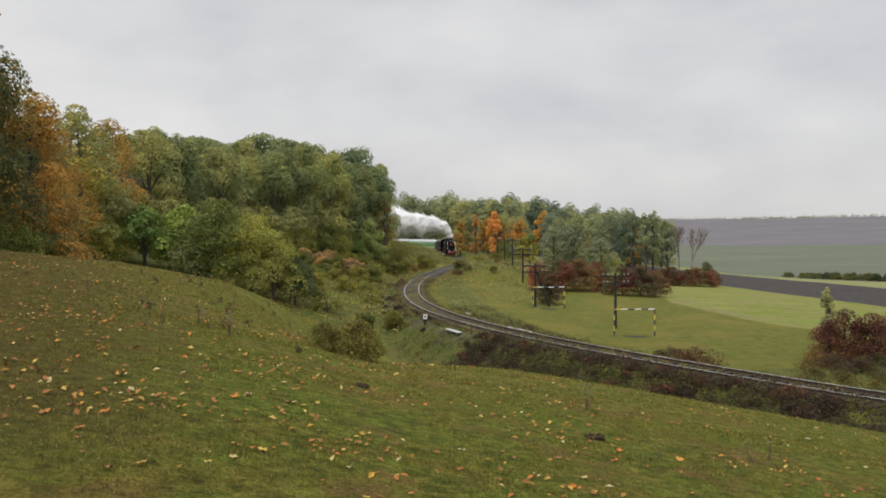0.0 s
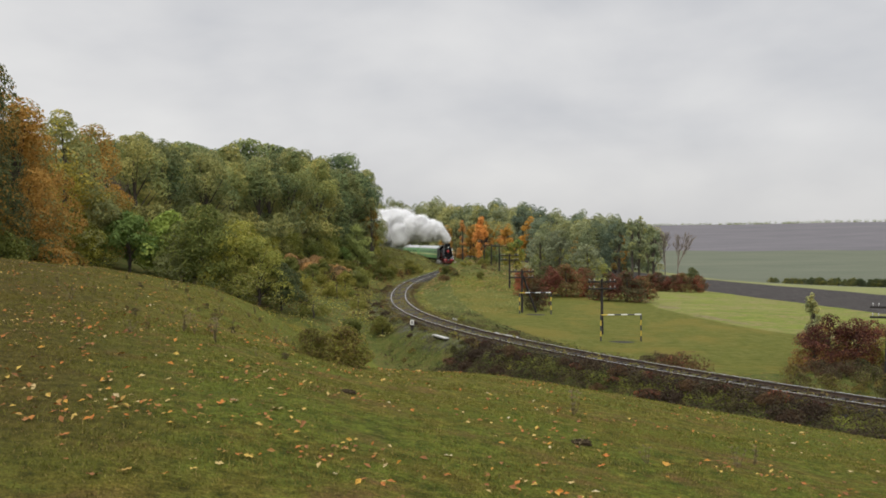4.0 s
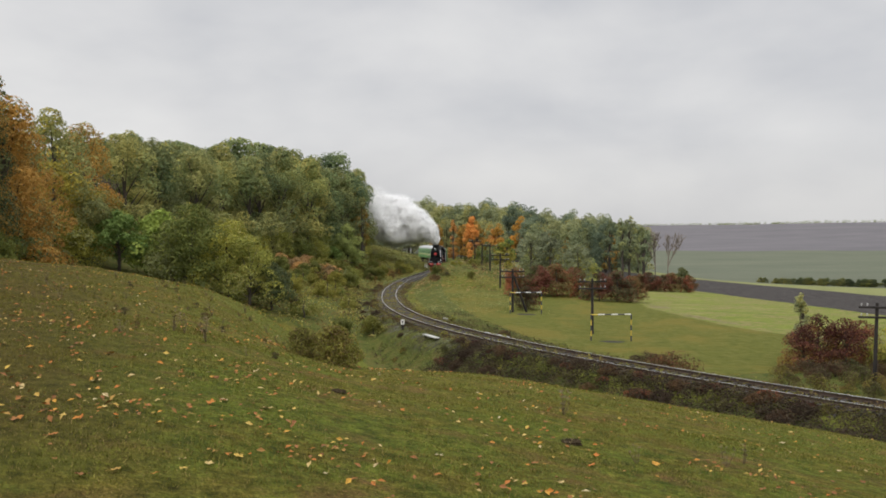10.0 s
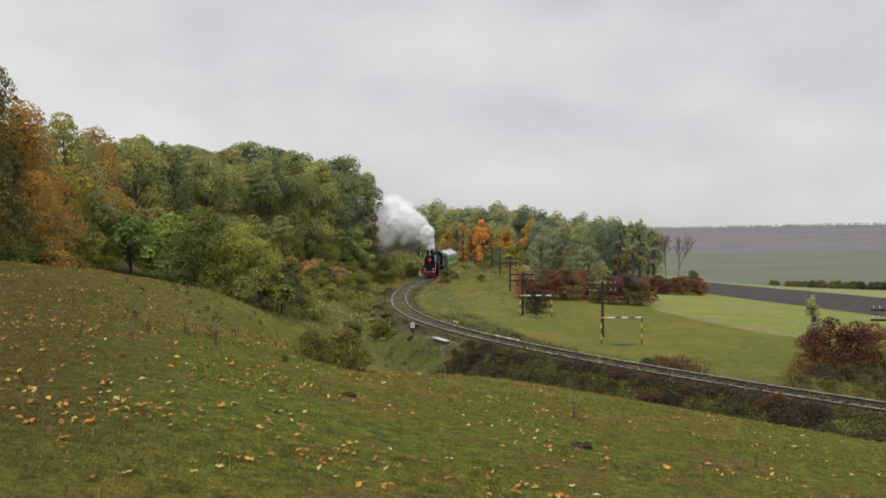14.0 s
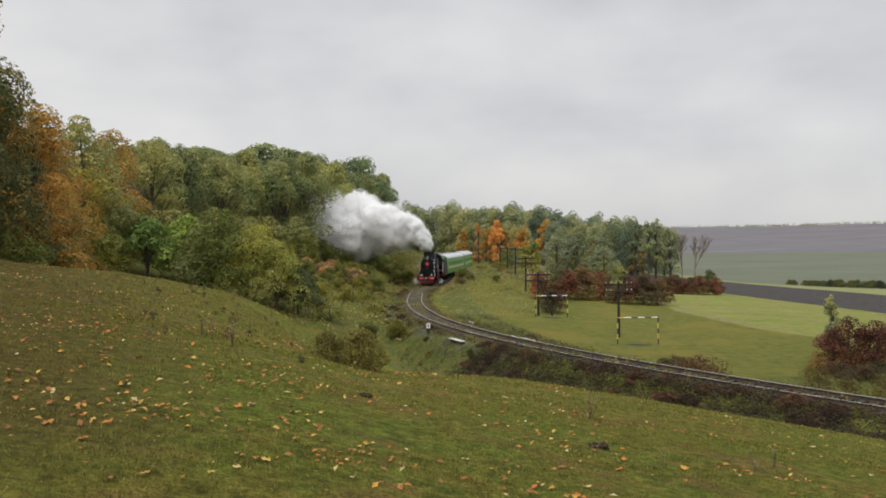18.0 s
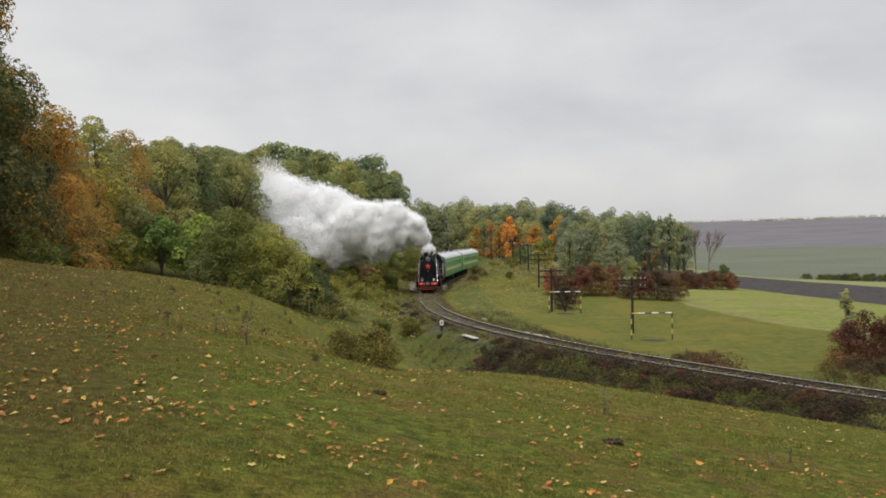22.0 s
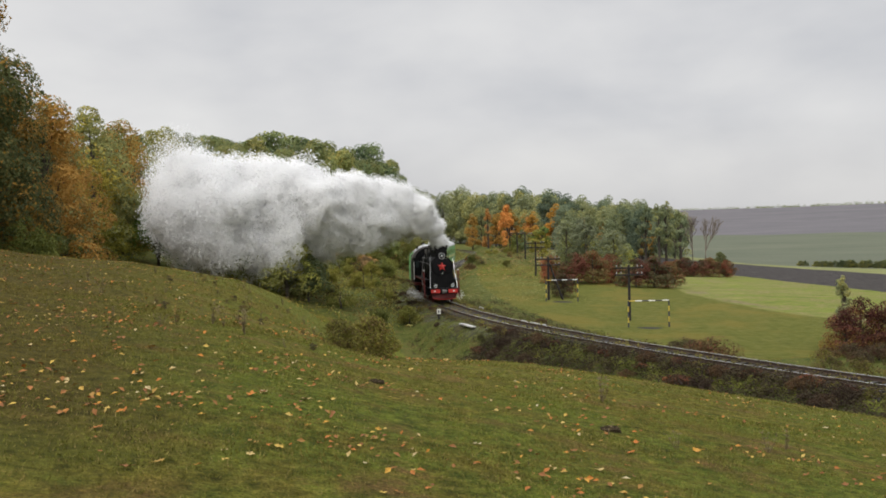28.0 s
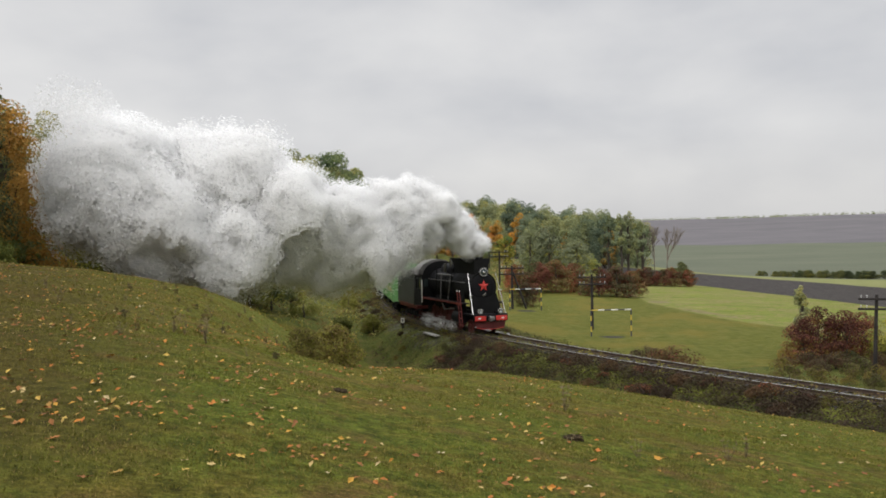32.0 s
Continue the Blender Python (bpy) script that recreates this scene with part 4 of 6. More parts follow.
# ---- goals, line poles, culvert, markers ----
YELLOW = painted("yellow_paint", (0.55, 0.40, 0.06), 0.55, 0, (0.1, 0.08, 0.05), 0.5, 4)
NAVY = painted("dark_blue_paint", (0.035, 0.04, 0.06), 0.55, 0, (0.1, 0.08, 0.05), 0.4, 4)
WHITE = painted("white_paint", (0.72, 0.71, 0.68), 0.6, 0, (0.15, 0.13, 0.1), 0.5, 4)
PORCELAIN = painted("porcelain", (0.50, 0.50, 0.49), 0.25, 0, (0.3, 0.3, 0.3), 0.2, 4)


def build_goal(x, y, width, height, turn, bands):
    g = empty("football_goal", Matrix.Translation((x, y, ground_z(x, y))) @ Matrix.Rotation(radians(turn), 4, "Z"))
    tagged(g, "small football goal banded dark and yellow, without net", "goal", "goals on the field")
    for sx in (-1, 1):
        n = bands
        for i in range(n):
            b = rod(bmesh.new(), (sx * width / 2, 0, height * i / n - (0.15 if i == 0 else 0)), (sx * width / 2, 0, height * (i + 1) / n), 0.05, seg=10)
            part("post_band", b, (NAVY, YELLOW)[i % 2], g)
    n = bands + 1
    for i in range(n):
        b = rod(bmesh.new(), (-width / 2 + width * i / n, 0, height), (-width / 2 + width * (i + 1) / n, 0, height), 0.042, seg=10)
        part("crossbar_band", b, (NAVY, WHITE)[i % 2] if i else YELLOW, g)
    return g


build_goal(12.75, 68.0, 3.05, 2.0, 4, 5)
build_goal(7.9, 84.6, 2.95, 2.0, 4, 5)


def build_pole(x, y, height, arms, turn, prop=False, lean=0.0, base=None):
    p = empty("telegraph_pole", Matrix.Translation((x, y, ground_z(x, y) if base is None else base)) @ Matrix.Rotation(radians(turn), 4, "Z") @ Matrix.Rotation(radians(lean), 4, "Y"))
    tagged(p, "old dark wooden telegraph pole with insulator crossarms", "telegraph pole", "telegraph poles along the line")
    part("mast", rod(bmesh.new(), (0, 0, -0.6), (0, 0, height), 0.125, 0.09, 10), WOOD_DARK, p)
    for i in range(arms):
        z = height - 0.25 - 0.55 * i
        a = part("crossarm", box(bmesh.new(), -1.15, 1.15, -0.16, -0.06, z - 0.06, z + 0.06, 0.01), WOOD_DARK, p)
        for u in (-1.0, -0.65, 0.65, 1.0):
            b = rod(bmesh.new(), (u, -0.11, z + 0.06), (u, -0.11, z + 0.15), 0.015, seg=6)
            ball(b, (u, -0.11, z + 0.17), 0.04, (1, 1, 1.3), 8)
            part("insulator", b, PORCELAIN, a, "white porcelain insulator")
    if prop:
        part("prop", rod(bmesh.new(), (1.5, 0.2, -0.4), (0.1, 0.05, height * 0.85), 0.11, 0.09, 8), WOOD_DARK, p)
    return p


build_pole(12.0, 72.0, 4.4, 2, 4)
build_pole(23.9, 50.0, 4.9, 2, 8, lean=2.0)
build_pole(6.75, 85.6, 4.1, 2, 6, prop=True)
build_pole(7.3, 112.0, 4.3, 2, 8)
build_pole(7.4, 137.0, 4.1, 1, 8)
build_pole(6.8, 150.0, 4.1, 1, 8)
build_pole(6.2, 166.0, 4.3, 1, 8)


MOSSY = painted("mossy_stone", (0.060, 0.062, 0.040), 0.9, 0.0, (0.03, 0.03, 0.02), 0.6, 3.0)


def build_culvert():
    p, h = on_line(40.4, 2.4, -0.28)
    c = empty("culvert", Matrix.Translation(p) @ Matrix.Rotation(h, 4, "Z"))
    tagged(c, "concrete culvert head under the railway bank", "culvert")
    part("coping_slab", box(bmesh.new(), -1.25, 1.25, -0.16, 0.2, -0.09, 0.0, 0.02), CONCRETE, c, "pale concrete coping slab")
    for x0, x1 in ((-1.15, -0.75), (0.75, 1.15)):
        part("head_wall", box(bmesh.new(), x0, x1, -0.6, 0.1, -2.6, -0.09, 0.02), MOSSY, c, "mossy dark head wall")
    # a dark panel stands in for the shade inside the opening
    part("culvert_back", box(bmesh.new(), -0.75, 0.75, -0.75, -0.6, -2.6, -0.09), WOOD_DARK, c, "dark panel for the shade inside the culvert")


build_culvert()


def build_spare_rails():
    """Two lengths of old rail left beside the line."""
    for s, off, ln in ((38.5, -1.75, 3.4), (52.5, -2.6, 1.1)):
        p, h = on_line(s, off)
        o = part("spare_rail", box(bmesh.new(), -ln / 2, ln / 2, -0.07, 0.07, 0.0, 0.16, 0.03), CONCRETE, None)
        o.matrix_basis = Matrix.Translation((p.x, p.y, ground_z(p.x, p.y) + 0.02)) @ Matrix.Rotation(h + 0.05, 4, "Z")
        tagged(o, "pale length of old rail beside the line", "rail", "old rails beside the line")


build_spare_rails()


def build_marker():
    x, y = -2.95, 69.6
    c = empty("marker_post", Matrix.Translation((x, y, ground_z(x, y))))
    tagged(c, "short white-topped kilometre marker post by the line", "marker post")
    part("post", rod(bmesh.new(), (0, 0, -0.3), (0, 0, 0.75), 0.09, 0.08, 8), WOOD_DARK, c)
    part("plate", box(bmesh.new(), -0.14, 0.14, -0.13, -0.1, 0.42, 0.80, 0.02), WHITE, c, "white plate")
    part("plate_mark", box(bmesh.new(), -0.05, 0.05, -0.14, -0.134, 0.52, 0.70), NAVY, c)


build_marker()


# ---- the train ----
BLACK = painted("black_engine_paint", (0.008, 0.008, 0.009), 0.6, 0.0, (0.020, 0.018, 0.017), 0.4, 1.2, 0.09)
SOOT = painted("soot", (0.009, 0.009, 0.009), 0.8, 0.0, (0.02, 0.018, 0.017), 0.5, 2.0, 0.15)
RED = painted("red_paint", (0.48, 0.030, 0.022), 0.5, 0, (0.09, 0.02, 0.015), 0.5, 2.5)
GRIMY_RED = painted("sooty_red_paint", (0.085, 0.014, 0.012), 0.7, 0, (0.022, 0.016, 0.014), 0.75, 2.5)
DARK_RED = painted("dirty_red_paint", (0.13, 0.018, 0.015), 0.6, 0, (0.04, 0.02, 0.015), 0.6, 2.5)
CHROME = painted("bright_metal", (0.62, 0.62, 0.62), 0.22, 0.9, (0.3, 0.3, 0.3), 0.2, 6)
STEEL = painted("worn_steel", (0.22, 0.21, 0.20), 0.45, 0.8, (0.06, 0.05, 0.045), 0.6, 3)
TENDER_GREEN = painted("tender_paint", (0.024, 0.027, 0.022), 0.6, 0, (0.035, 0.03, 0.028), 0.5, 1.2)
COACH_GREEN = painted("coach_green", (0.150, 0.330, 0.120), 0.45, 0, (0.07, 0.12, 0.06), 0.4, 0.8)
COACH_PALE = painted("coach_stripe", (0.58, 0.56, 0.26), 0.5, 0, (0.2, 0.25, 0.1), 0.3, 1.5)
ROOF_GREY = painted("coach_roof", (0.46, 0.47, 0.47), 0.4, 0.2, (0.16, 0.16, 0.15), 0.6, 0.7)
COAL = painted("coal", (0.02, 0.02, 0.021), 0.6, 0, (0.04, 0.04, 0.04), 0.4, 6)


def glass_material(name, tint=(0.85, 0.9, 0.92)):
    k = Mat(name, 0.05, 0.0, 0.6)
    k.b.inputs["Transmission Weight"].default_value = 0.9
    return k.base(tint)


GLASS = glass_material("glass")
DARK_GLASS = painted("dark_window_glass", (0.03, 0.04, 0.04), 0.08, 0, (0.05, 0.05, 0.05), 0.3, 2, 0.8)

RETURN = {}


def wheelset(parent, x, r, track_half, mat, spokes, crank=0.0, name="wheelset"):
    """One axle with its two wheels; turns about its own axle."""
    b = bmesh.new()
    rod(b, (0, -track_half, 0), (0, track_half, 0), 0.08, seg=8)
    for sy in (-1, 1):
        y = sy * track_half
        rod(b, (0, y - 0.01 * sy, 0), (0, y + 0.13 * sy, 0), 0.16, seg=12)
        ring(b, (0, y + 0.05 * sy, 0), (0, 1, 0), r - 0.055, 0.055, 22)
        rod(b, (0, y - 0.05 * sy, 0), (0, y - 0.02 * sy, 0), r + 0.025, seg=24)
        for i in range(spokes):
            a = 6.2832 * i / spokes
            rod(b, (0, y + 0.04 * sy, 0), (math.sin(a) * (r - 0.06), y + 0.04 * sy, math.cos(a) * (r - 0.06)), 0.035, seg=5)
        if crank:
            box(b, -0.12, 0.12, y + 0.02 * sy, y + 0.12 * sy, -0.2, crank + 0.12, 0.02)
            rod(b, (0, y, crank), (0, y + 0.26 * sy, crank), 0.06, seg=8)
    o = part(name, b, mat, parent)
    o.matrix_basis = pose(x, 0, r)
    return o


def build_engine():
    e = empty("steam_locomotive")
    tagged(e, "black steam locomotive with red star and buffer beam", "steam locomotive")
    wheels = []
    part("main_frame", box(box(bmesh.new(), -10.7, -0.5, -0.62, -0.54, 0.75, 1.45), -10.7, -0.5, 0.54, 0.62, 0.75, 1.45), BLACK, e)
    # front end
    part("buffer_beam", box(bmesh.new(), -0.55, -0.30, -1.22, 1.22, 0.86, 1.26, 0.02), BLACK, e)
    for sy in (-1, 1):
        part("beam_panel", box(bmesh.new(), -0.30, -0.26, sy * 0.36, sy * 1.16, 0.90, 1.22, 0.015), RED, e, "bright red panel")
        part("beam_mark", box(bmesh.new(), -0.262, -0.254, sy * 0.74, sy * 0.92, 1.02, 1.11), WHITE, e)
    b = box(bmesh.new(), -0.45, -0.05, -0.18, 0.18, 0.92, 1.18, 0.04)
    box(b, -0.12, 0.12, -0.24, -0.06, 0.88, 1.22, 0.04)
    part("coupler", b, STEEL, e)
    b = bmesh.new()
    low = [(-0.40, -1.0, 0.44), (-0.32, -0.5, 0.36), (-0.28, 0, 0.33), (-0.32, 0.5, 0.36), (-0.40, 1.0, 0.44)]
    top = [(-0.5, -1.15, 0.84), (-0.42, -0.5, 0.84), (-0.4, 0, 0.84), (-0.42, 0.5, 0.84), (-0.5, 1.15, 0.84)]
    lv, tv = [b.verts.new(p) for p in low], [b.verts.new(p) for p in top]
    for i in range(4):
        b.faces.new((lv[i], lv[i + 1], tv[i + 1], tv[i]))
    bmesh.ops.solidify(b, geom=b.faces[:], thickness=0.03)
    part("rail_guard", b, DARK_RED, e, "dull red rail guard plate")
    b = bmesh.new()
    for i in range(4):
        rod(b, low[i], low[i + 1], 0.016, seg=6)
    part("guard_edge", b, RED, e, "red-painted lower edge")
    for sy in (-1, 1):
        b = rod(bmesh.new(), (-0.62, sy * 0.74, 1.52), (-0.36, sy * 0.74, 1.52), 0.15, 0.17, 14)
        ring(b, (-0.36, sy * 0.74, 1.52), (1, 0, 0), 0.165, 0.025, 16)
        lamp = part("marker_lamp", b, CHROME, e, "chromed front lamp")
        part("lens", ball(bmesh.new(), (-0.37, sy * 0.74, 1.52), 0.13, (0.35, 1, 1), 10), GLASS, lamp)
        part("lamp_bracket", rod(bmesh.new(), (-0.5, sy * 0.74, 1.24), (-0.5, sy * 0.74, 1.4), 0.04, seg=6), BLACK, e)
    # sloping front plate, deck and smokebox
    b = bmesh.new()
    q = [b.verts.new(p) for p in ((-1.0, -1.12, 1.3), (-1.0, 1.12, 1.3), (-1.62, 1.0, 2.6), (-1.62, -1.0, 2.6))]
    b.faces.new(q)
    bmesh.ops.solidify(b, geom=b.faces[:], thickness=0.04)
    part("front_plate", b, SOOT, e)
    part("front_deck", box(bmesh.new(), -2.0, -0.5, -1.3, 1.3, 1.26, 1.32, 0.01), BLACK, e)
    b = rod(bmesh.new(), (-4.3, 0, 3.05), (-1.6, 0, 3.05), 1.0, seg=36)
    ring(b, (-1.6, 0, 3.05), (1, 0, 0), 0.98, 0.035, 30)
    part("smokebox", b, SOOT, e)
    door = part("smokebox_door", ball(bmesh.new(), (-1.6, 0, 3.05), 0.88, (0.16, 1, 1), 28), BLACK, e)
    b = rod(bmesh.new(), (-1.5, 0, 2.55), (-1.32, 0, 2.55), 0.05, seg=8)
    rod(b, (-1.36, -0.12, 2.45), (-1.36, 0.12, 2.65), 0.02, seg=6)
    part("door_lock", b, CHROME, door)
    # five-pointed star
    b = bmesh.new()
    c0, c1 = b.verts.new((-1.36, 0, 3.13)), b.verts.new((-1.46, 0, 3.13))
    rim = []
    for i in range(10):
        a, r = math.pi * i / 5, (0.40 if i % 2 == 0 else 0.165)
        rim.append(b.verts.new((-1.44, math.sin(a) * r, 3.13 + math.cos(a) * r)))
    for i in range(10):
        b.faces.new((c0, rim[i], rim[(i + 1) % 10]))
        b.faces.new((c1, rim[(i + 1) % 10], rim[i]))
    part("star", b, RED, e, "red five-pointed star", flat=True)
    b = rod(bmesh.new(), (-1.95, 0, 4.06), (-1.4, 0, 4.06), 0.23, 0.27, 18)
    part("headlight", b, BLACK, e)
    hl = e.children[-1]
    part("headlight_ring", ring(bmesh.new(), (-1.4, 0, 4.06), (1, 0, 0), 0.26, 0.04, 20), CHROME, hl, "chromed ring")
    part("lens", ball(bmesh.new(), (-1.42, 0, 4.06), 0.23, (0.3, 1, 1), 12), DARK_GLASS, hl, "dark glass lens")
    # a small bright metal ball on the dark lens
    part("bulb", ball(bmesh.new(), (-1.345, 0, 4.04), 0.07, (0.4, 1, 1), 10), CHROME, hl, "small bright ball on the lens")
    # boiler and the long casing on it
    b = rod(bmesh.new(), (-9.5, 0, 3.08), (-4.3, 0, 3.05), 1.02, 0.98, seg=36)
    for x in (-5.2, -6.2, -7.2, -8.1):
        ring(b, (x, 0, 3.06), (1, 0, 0), 1.0, 0.022, 28)
    part("boiler", b, BLACK, e)
    sec = [(-0.6, 3.75), (-0.55, 4.2), (-0.4, 4.42), (-0.18, 4.5), (0.18, 4.5), (0.4, 4.42), (0.55, 4.2), (0.6, 3.75)]
    part("dome_casing", prism(bmesh.new(), sec, -8.0, -5.6), BLACK, e)
    sec = [(-0.5, 3.8), (-0.5, 4.5), (-0.6, 4.96), (0.6, 4.96), (0.5, 4.5), (0.5, 3.8)]
    b = prism(bmesh.new(), sec, -5.6, -1.75)
    for v in b.verts:
        # the casing leans out at its back end
        if v.co.x < -5 and v.co.z > 4.9:
            v.co.x -= 0.35
    part("chimney_cowl", b, SOOT, e)
    part("valve_box", box(bmesh.new(), -6.9, -6.3, -0.3, 0.3, 4.4, 4.74, 0.06), STEEL, e)
    part("whistle_pipe", rod(bmesh.new(), (-6.2, -0.5, 4.3), (-6.2, -0.5, 4.95), 0.07, seg=8), STEEL, e)
    part("steam_valve", rod(bmesh.new(), (-7.3, 0.2, 4.4), (-7.3, 0.2, 4.82), 0.16, 0.12, 10), STEEL, e)
    for sy in (-1, 1):
        for p, q in (((-4.6, 0.95, 3.75), (-7.9, 0.95, 3.75)), ((-5.0, 1.0, 3.6), (-5.0, 1.22, 2.0)), ((-6.8, 0.98, 3.7), (-6.5, 1.2, 2.0))):
            part("boiler_pipe", rod(bmesh.new(), (p[0], sy * p[1], p[2]), (q[0], sy * q[1], q[2]), 0.05, seg=6), STEEL, e)
    b = rod(bmesh.new(), (-2.5, 0, 4.5), (-2.5, 0, 5.02), 0.36, 0.4, 18)
    ring(b, (-2.5, 0, 5.02), (0, 0, 1), 0.38, 0.04, 18)
    part("chimney", b, SOOT, e)
    for x in (-4.6, -7.6):
        for sy in (-1, 1):
            part("sand_pipe", rod(bmesh.new(), (x, sy * 1.02, 4.2), (x, sy * 1.12, 2.0), 0.04, seg=6), BLACK, e)
    b = rod(bmesh.new(), (-6.6, -0.75, 3.9), (-6.6, -0.75, 4.55), 0.1, seg=10)
    rod(b, (-6.6, 0.75, 3.9), (-6.6, 0.75, 4.55), 0.1, seg=10)
    part("safety_valve", b, STEEL, e)
    part("whistle", rod(bmesh.new(), (-7.9, 0.4, 4.1), (-7.9, 0.4, 4.7), 0.06, seg=8), STEEL, e)
    # running boards, rails and steps
    for sy in (-1, 1):
        part("running_board", box(bmesh.new(), -9.3, -1.7, sy * 0.95, sy * 1.52, 1.93, 2.0, 0.01), BLACK, e)
        part("board_edge", box(bmesh.new(), -9.3, -1.7, sy * 1.52, sy * 1.54, 1.9, 2.02), DARK_RED, e)
        part("front_handrail", rod(bmesh.new(), (-0.55, sy * 1.18, 1.3), (-1.75, sy * 1.0, 3.95), 0.02, seg=8), CHROME, e, "bright polished handrail")
        b = rod(bmesh.new(), (-1.5, sy * 1.53, 0.45), (-2.0, sy * 1.53, 2.75), 0.03, seg=8)
        rod(b, (-1.95, sy * 1.53, 0.45), (-2.45, sy * 1.53, 2.75), 0.03, seg=8)
        for i in range(4):
            rod(b, (-1.52 - 0.1 * i, sy * 1.53, 0.55 + 0.45 * i), (-1.97 - 0.1 * i, sy * 1.53, 0.55 + 0.45 * i), 0.025, seg=6)
        part("side_ladder", b, DARK_RED, e, "red boarding ladder")
        part("ladder_tip", rod(rod(bmesh.new(), (-2.0, sy * 1.53, 2.75), (-2.02, sy * 1.53, 2.85), 0.03, seg=8), (-2.45, sy * 1.53, 2.75), (-2.47, sy * 1.53, 2.85), 0.03, seg=8), WHITE, e)
        part("boiler_handrail", rod(bmesh.new(), (-9.3, sy * 1.08, 3.35), (-2.2, sy * 1.06, 3.35), 0.022, seg=6), STEEL, e)
        b = rod(bmesh.new(), (-3.35, sy * 1.2, 1.02), (-2.2, sy * 1.2, 1.02), 0.42, seg=20)
        rod(b, (-3.2, sy * 1.2, 1.62), (-2.35, sy * 1.2, 1.62), 0.24, seg=16)
        box(b, -3.1, -2.45, sy * 0.85, sy * 1.35, 1.1, 1.92, 0.05)
        part("cylinder", b, BLACK, e)
        part("steam_pipe", rod(bmesh.new(), (-2.8, sy * 0.75, 3.6), (-2.8, sy * 1.1, 1.75), 0.16, seg=12), SOOT, e)
        part("valve_gear", rod(rod(bmesh.new(), (-3.3, sy * 1.25, 1.55), (-5.6, sy * 1.25, 1.35), 0.04, seg=6), (-5.6, sy * 1.25, 1.35), (-6.0, sy * 1.25, 1.75), 0.05, seg=6), STEEL, e)
        part("ash_pan", box(bmesh.new(), -8.3, -7.0, sy * 0.62, sy * 0.95, 1.4, 2.2, 0.05), SOOT, e)
    # cab
    b = bmesh.new()
    for sy in (-1, 1):
        box(b, -11.009, -9.395, sy * 1.5, sy * 1.56, 1.35, 2.55)
        box(b, -11.009, -10.756, sy * 1.5, sy * 1.56, 2.55, 3.4)
        box(b, -9.648, -9.395, sy * 1.5, sy * 1.56, 2.55, 3.4)
        box(b, -10.281, -10.186, sy * 1.5, sy * 1.56, 2.55, 3.4)
        box(b, -11.009, -9.395, sy * 1.5, sy * 1.56, 3.4, 3.68)
    part("cab_side", b, BLACK, e)
    arch = [(-1.56, 3.6)] + [(math.sin(a) * 1.62, 3.55 + math.cos(a) * 1.22) for a in np.linspace(-1.5, 1.5, 15)] + [(1.56, 3.6)]
    inner = [(-1.5, 1.35), (-1.5, 3.6)] + [(math.sin(a) * 1.5, 3.5 + math.cos(a) * 1.17) for a in np.linspace(-1.5, 1.5, 11)] + [(1.5, 3.6), (1.5, 1.35)]
    part("cab_roof", prism(bmesh.new(), arch, -11.3, -10.1), STEEL, e, "grey worn cab roof")
    part("cab_front", prism(bmesh.new(), inner, -9.439, -9.401), BLACK, e)
    for sy in (-1, 1):
        part("cab_handrail", rod(bmesh.new(), (-9.3, sy * 1.6, 1.6), (-9.3, sy * 1.6, 3.3), 0.035, seg=6), WHITE, e, "pale cab handrail")
        part("cab_window", box(bmesh.new(), -9.395, -9.385, sy * 1.08, sy * 1.42, 2.75, 3.35), DARK_GLASS, e)
        part("cab_side_window", box(bmesh.new(), -10.174, -9.661, sy * 1.515, sy * 1.53, 2.57, 3.38), DARK_GLASS, e)
        part("cab_steps", box(box(bmesh.new(), -10.883, -10., sy * 1.25, sy * 1.5, 0.5, 0.56), -10.883, -10., sy * 1.35, sy * 1.5, 0.95, 1.0), BLACK, e)
    wheels.append((wheelset(e, -1.75, 0.45, 0.79, GRIMY_RED, 9), -1.75, 0.45))
    for x in (-3.9, -5.45, -7.0, -8.55):
        wheels.append((wheelset(e, x, 0.75, 0.79, GRIMY_RED, 14, 0.35, "driving_wheelset"), x, 0.75))
    rods = []
    for sy in (-1, 1):
        b = box(bmesh.new(), -2.325, 2.325, sy * 0.98, sy * 1.04, -0.07, 0.07, 0.015)
        for x in (-2.325, -0.775, 0.775, 2.325):
            rod(b, (x, sy * 0.96, 0), (x, sy * 1.07, 0), 0.13, seg=12)
        o = part("side_rod", b, STEEL, e, "bright steel coupling rod")
        o.matrix_basis = pose(-6.225, 0, 1.1)
        rods.append(o)
    RETURN["engine"] = (e, wheels, rods)


def bogie(parent, x, name="bogie"):
    b = bmesh.new()
    for sy in (-1, 1):
        box(b, x - 1.75, x + 1.75, sy * 0.98, sy * 1.1, 0.42, 0.7, 0.03)
        for u in (-1.2, 1.2):
            box(b, x + u - 0.2, x + u + 0.2, sy * 0.95, sy * 1.18, 0.3, 0.66, 0.03)
        for u in (-0.35, 0.35):
            rod(b, (x + u, sy * 1.04, 0.3), (x + u, sy * 1.04, 0.75), 0.13, seg=8)
    box(b, x - 0.3, x + 0.3, -1.0, 1.0, 0.5, 0.85)
    part(name, b, SOOT, parent)


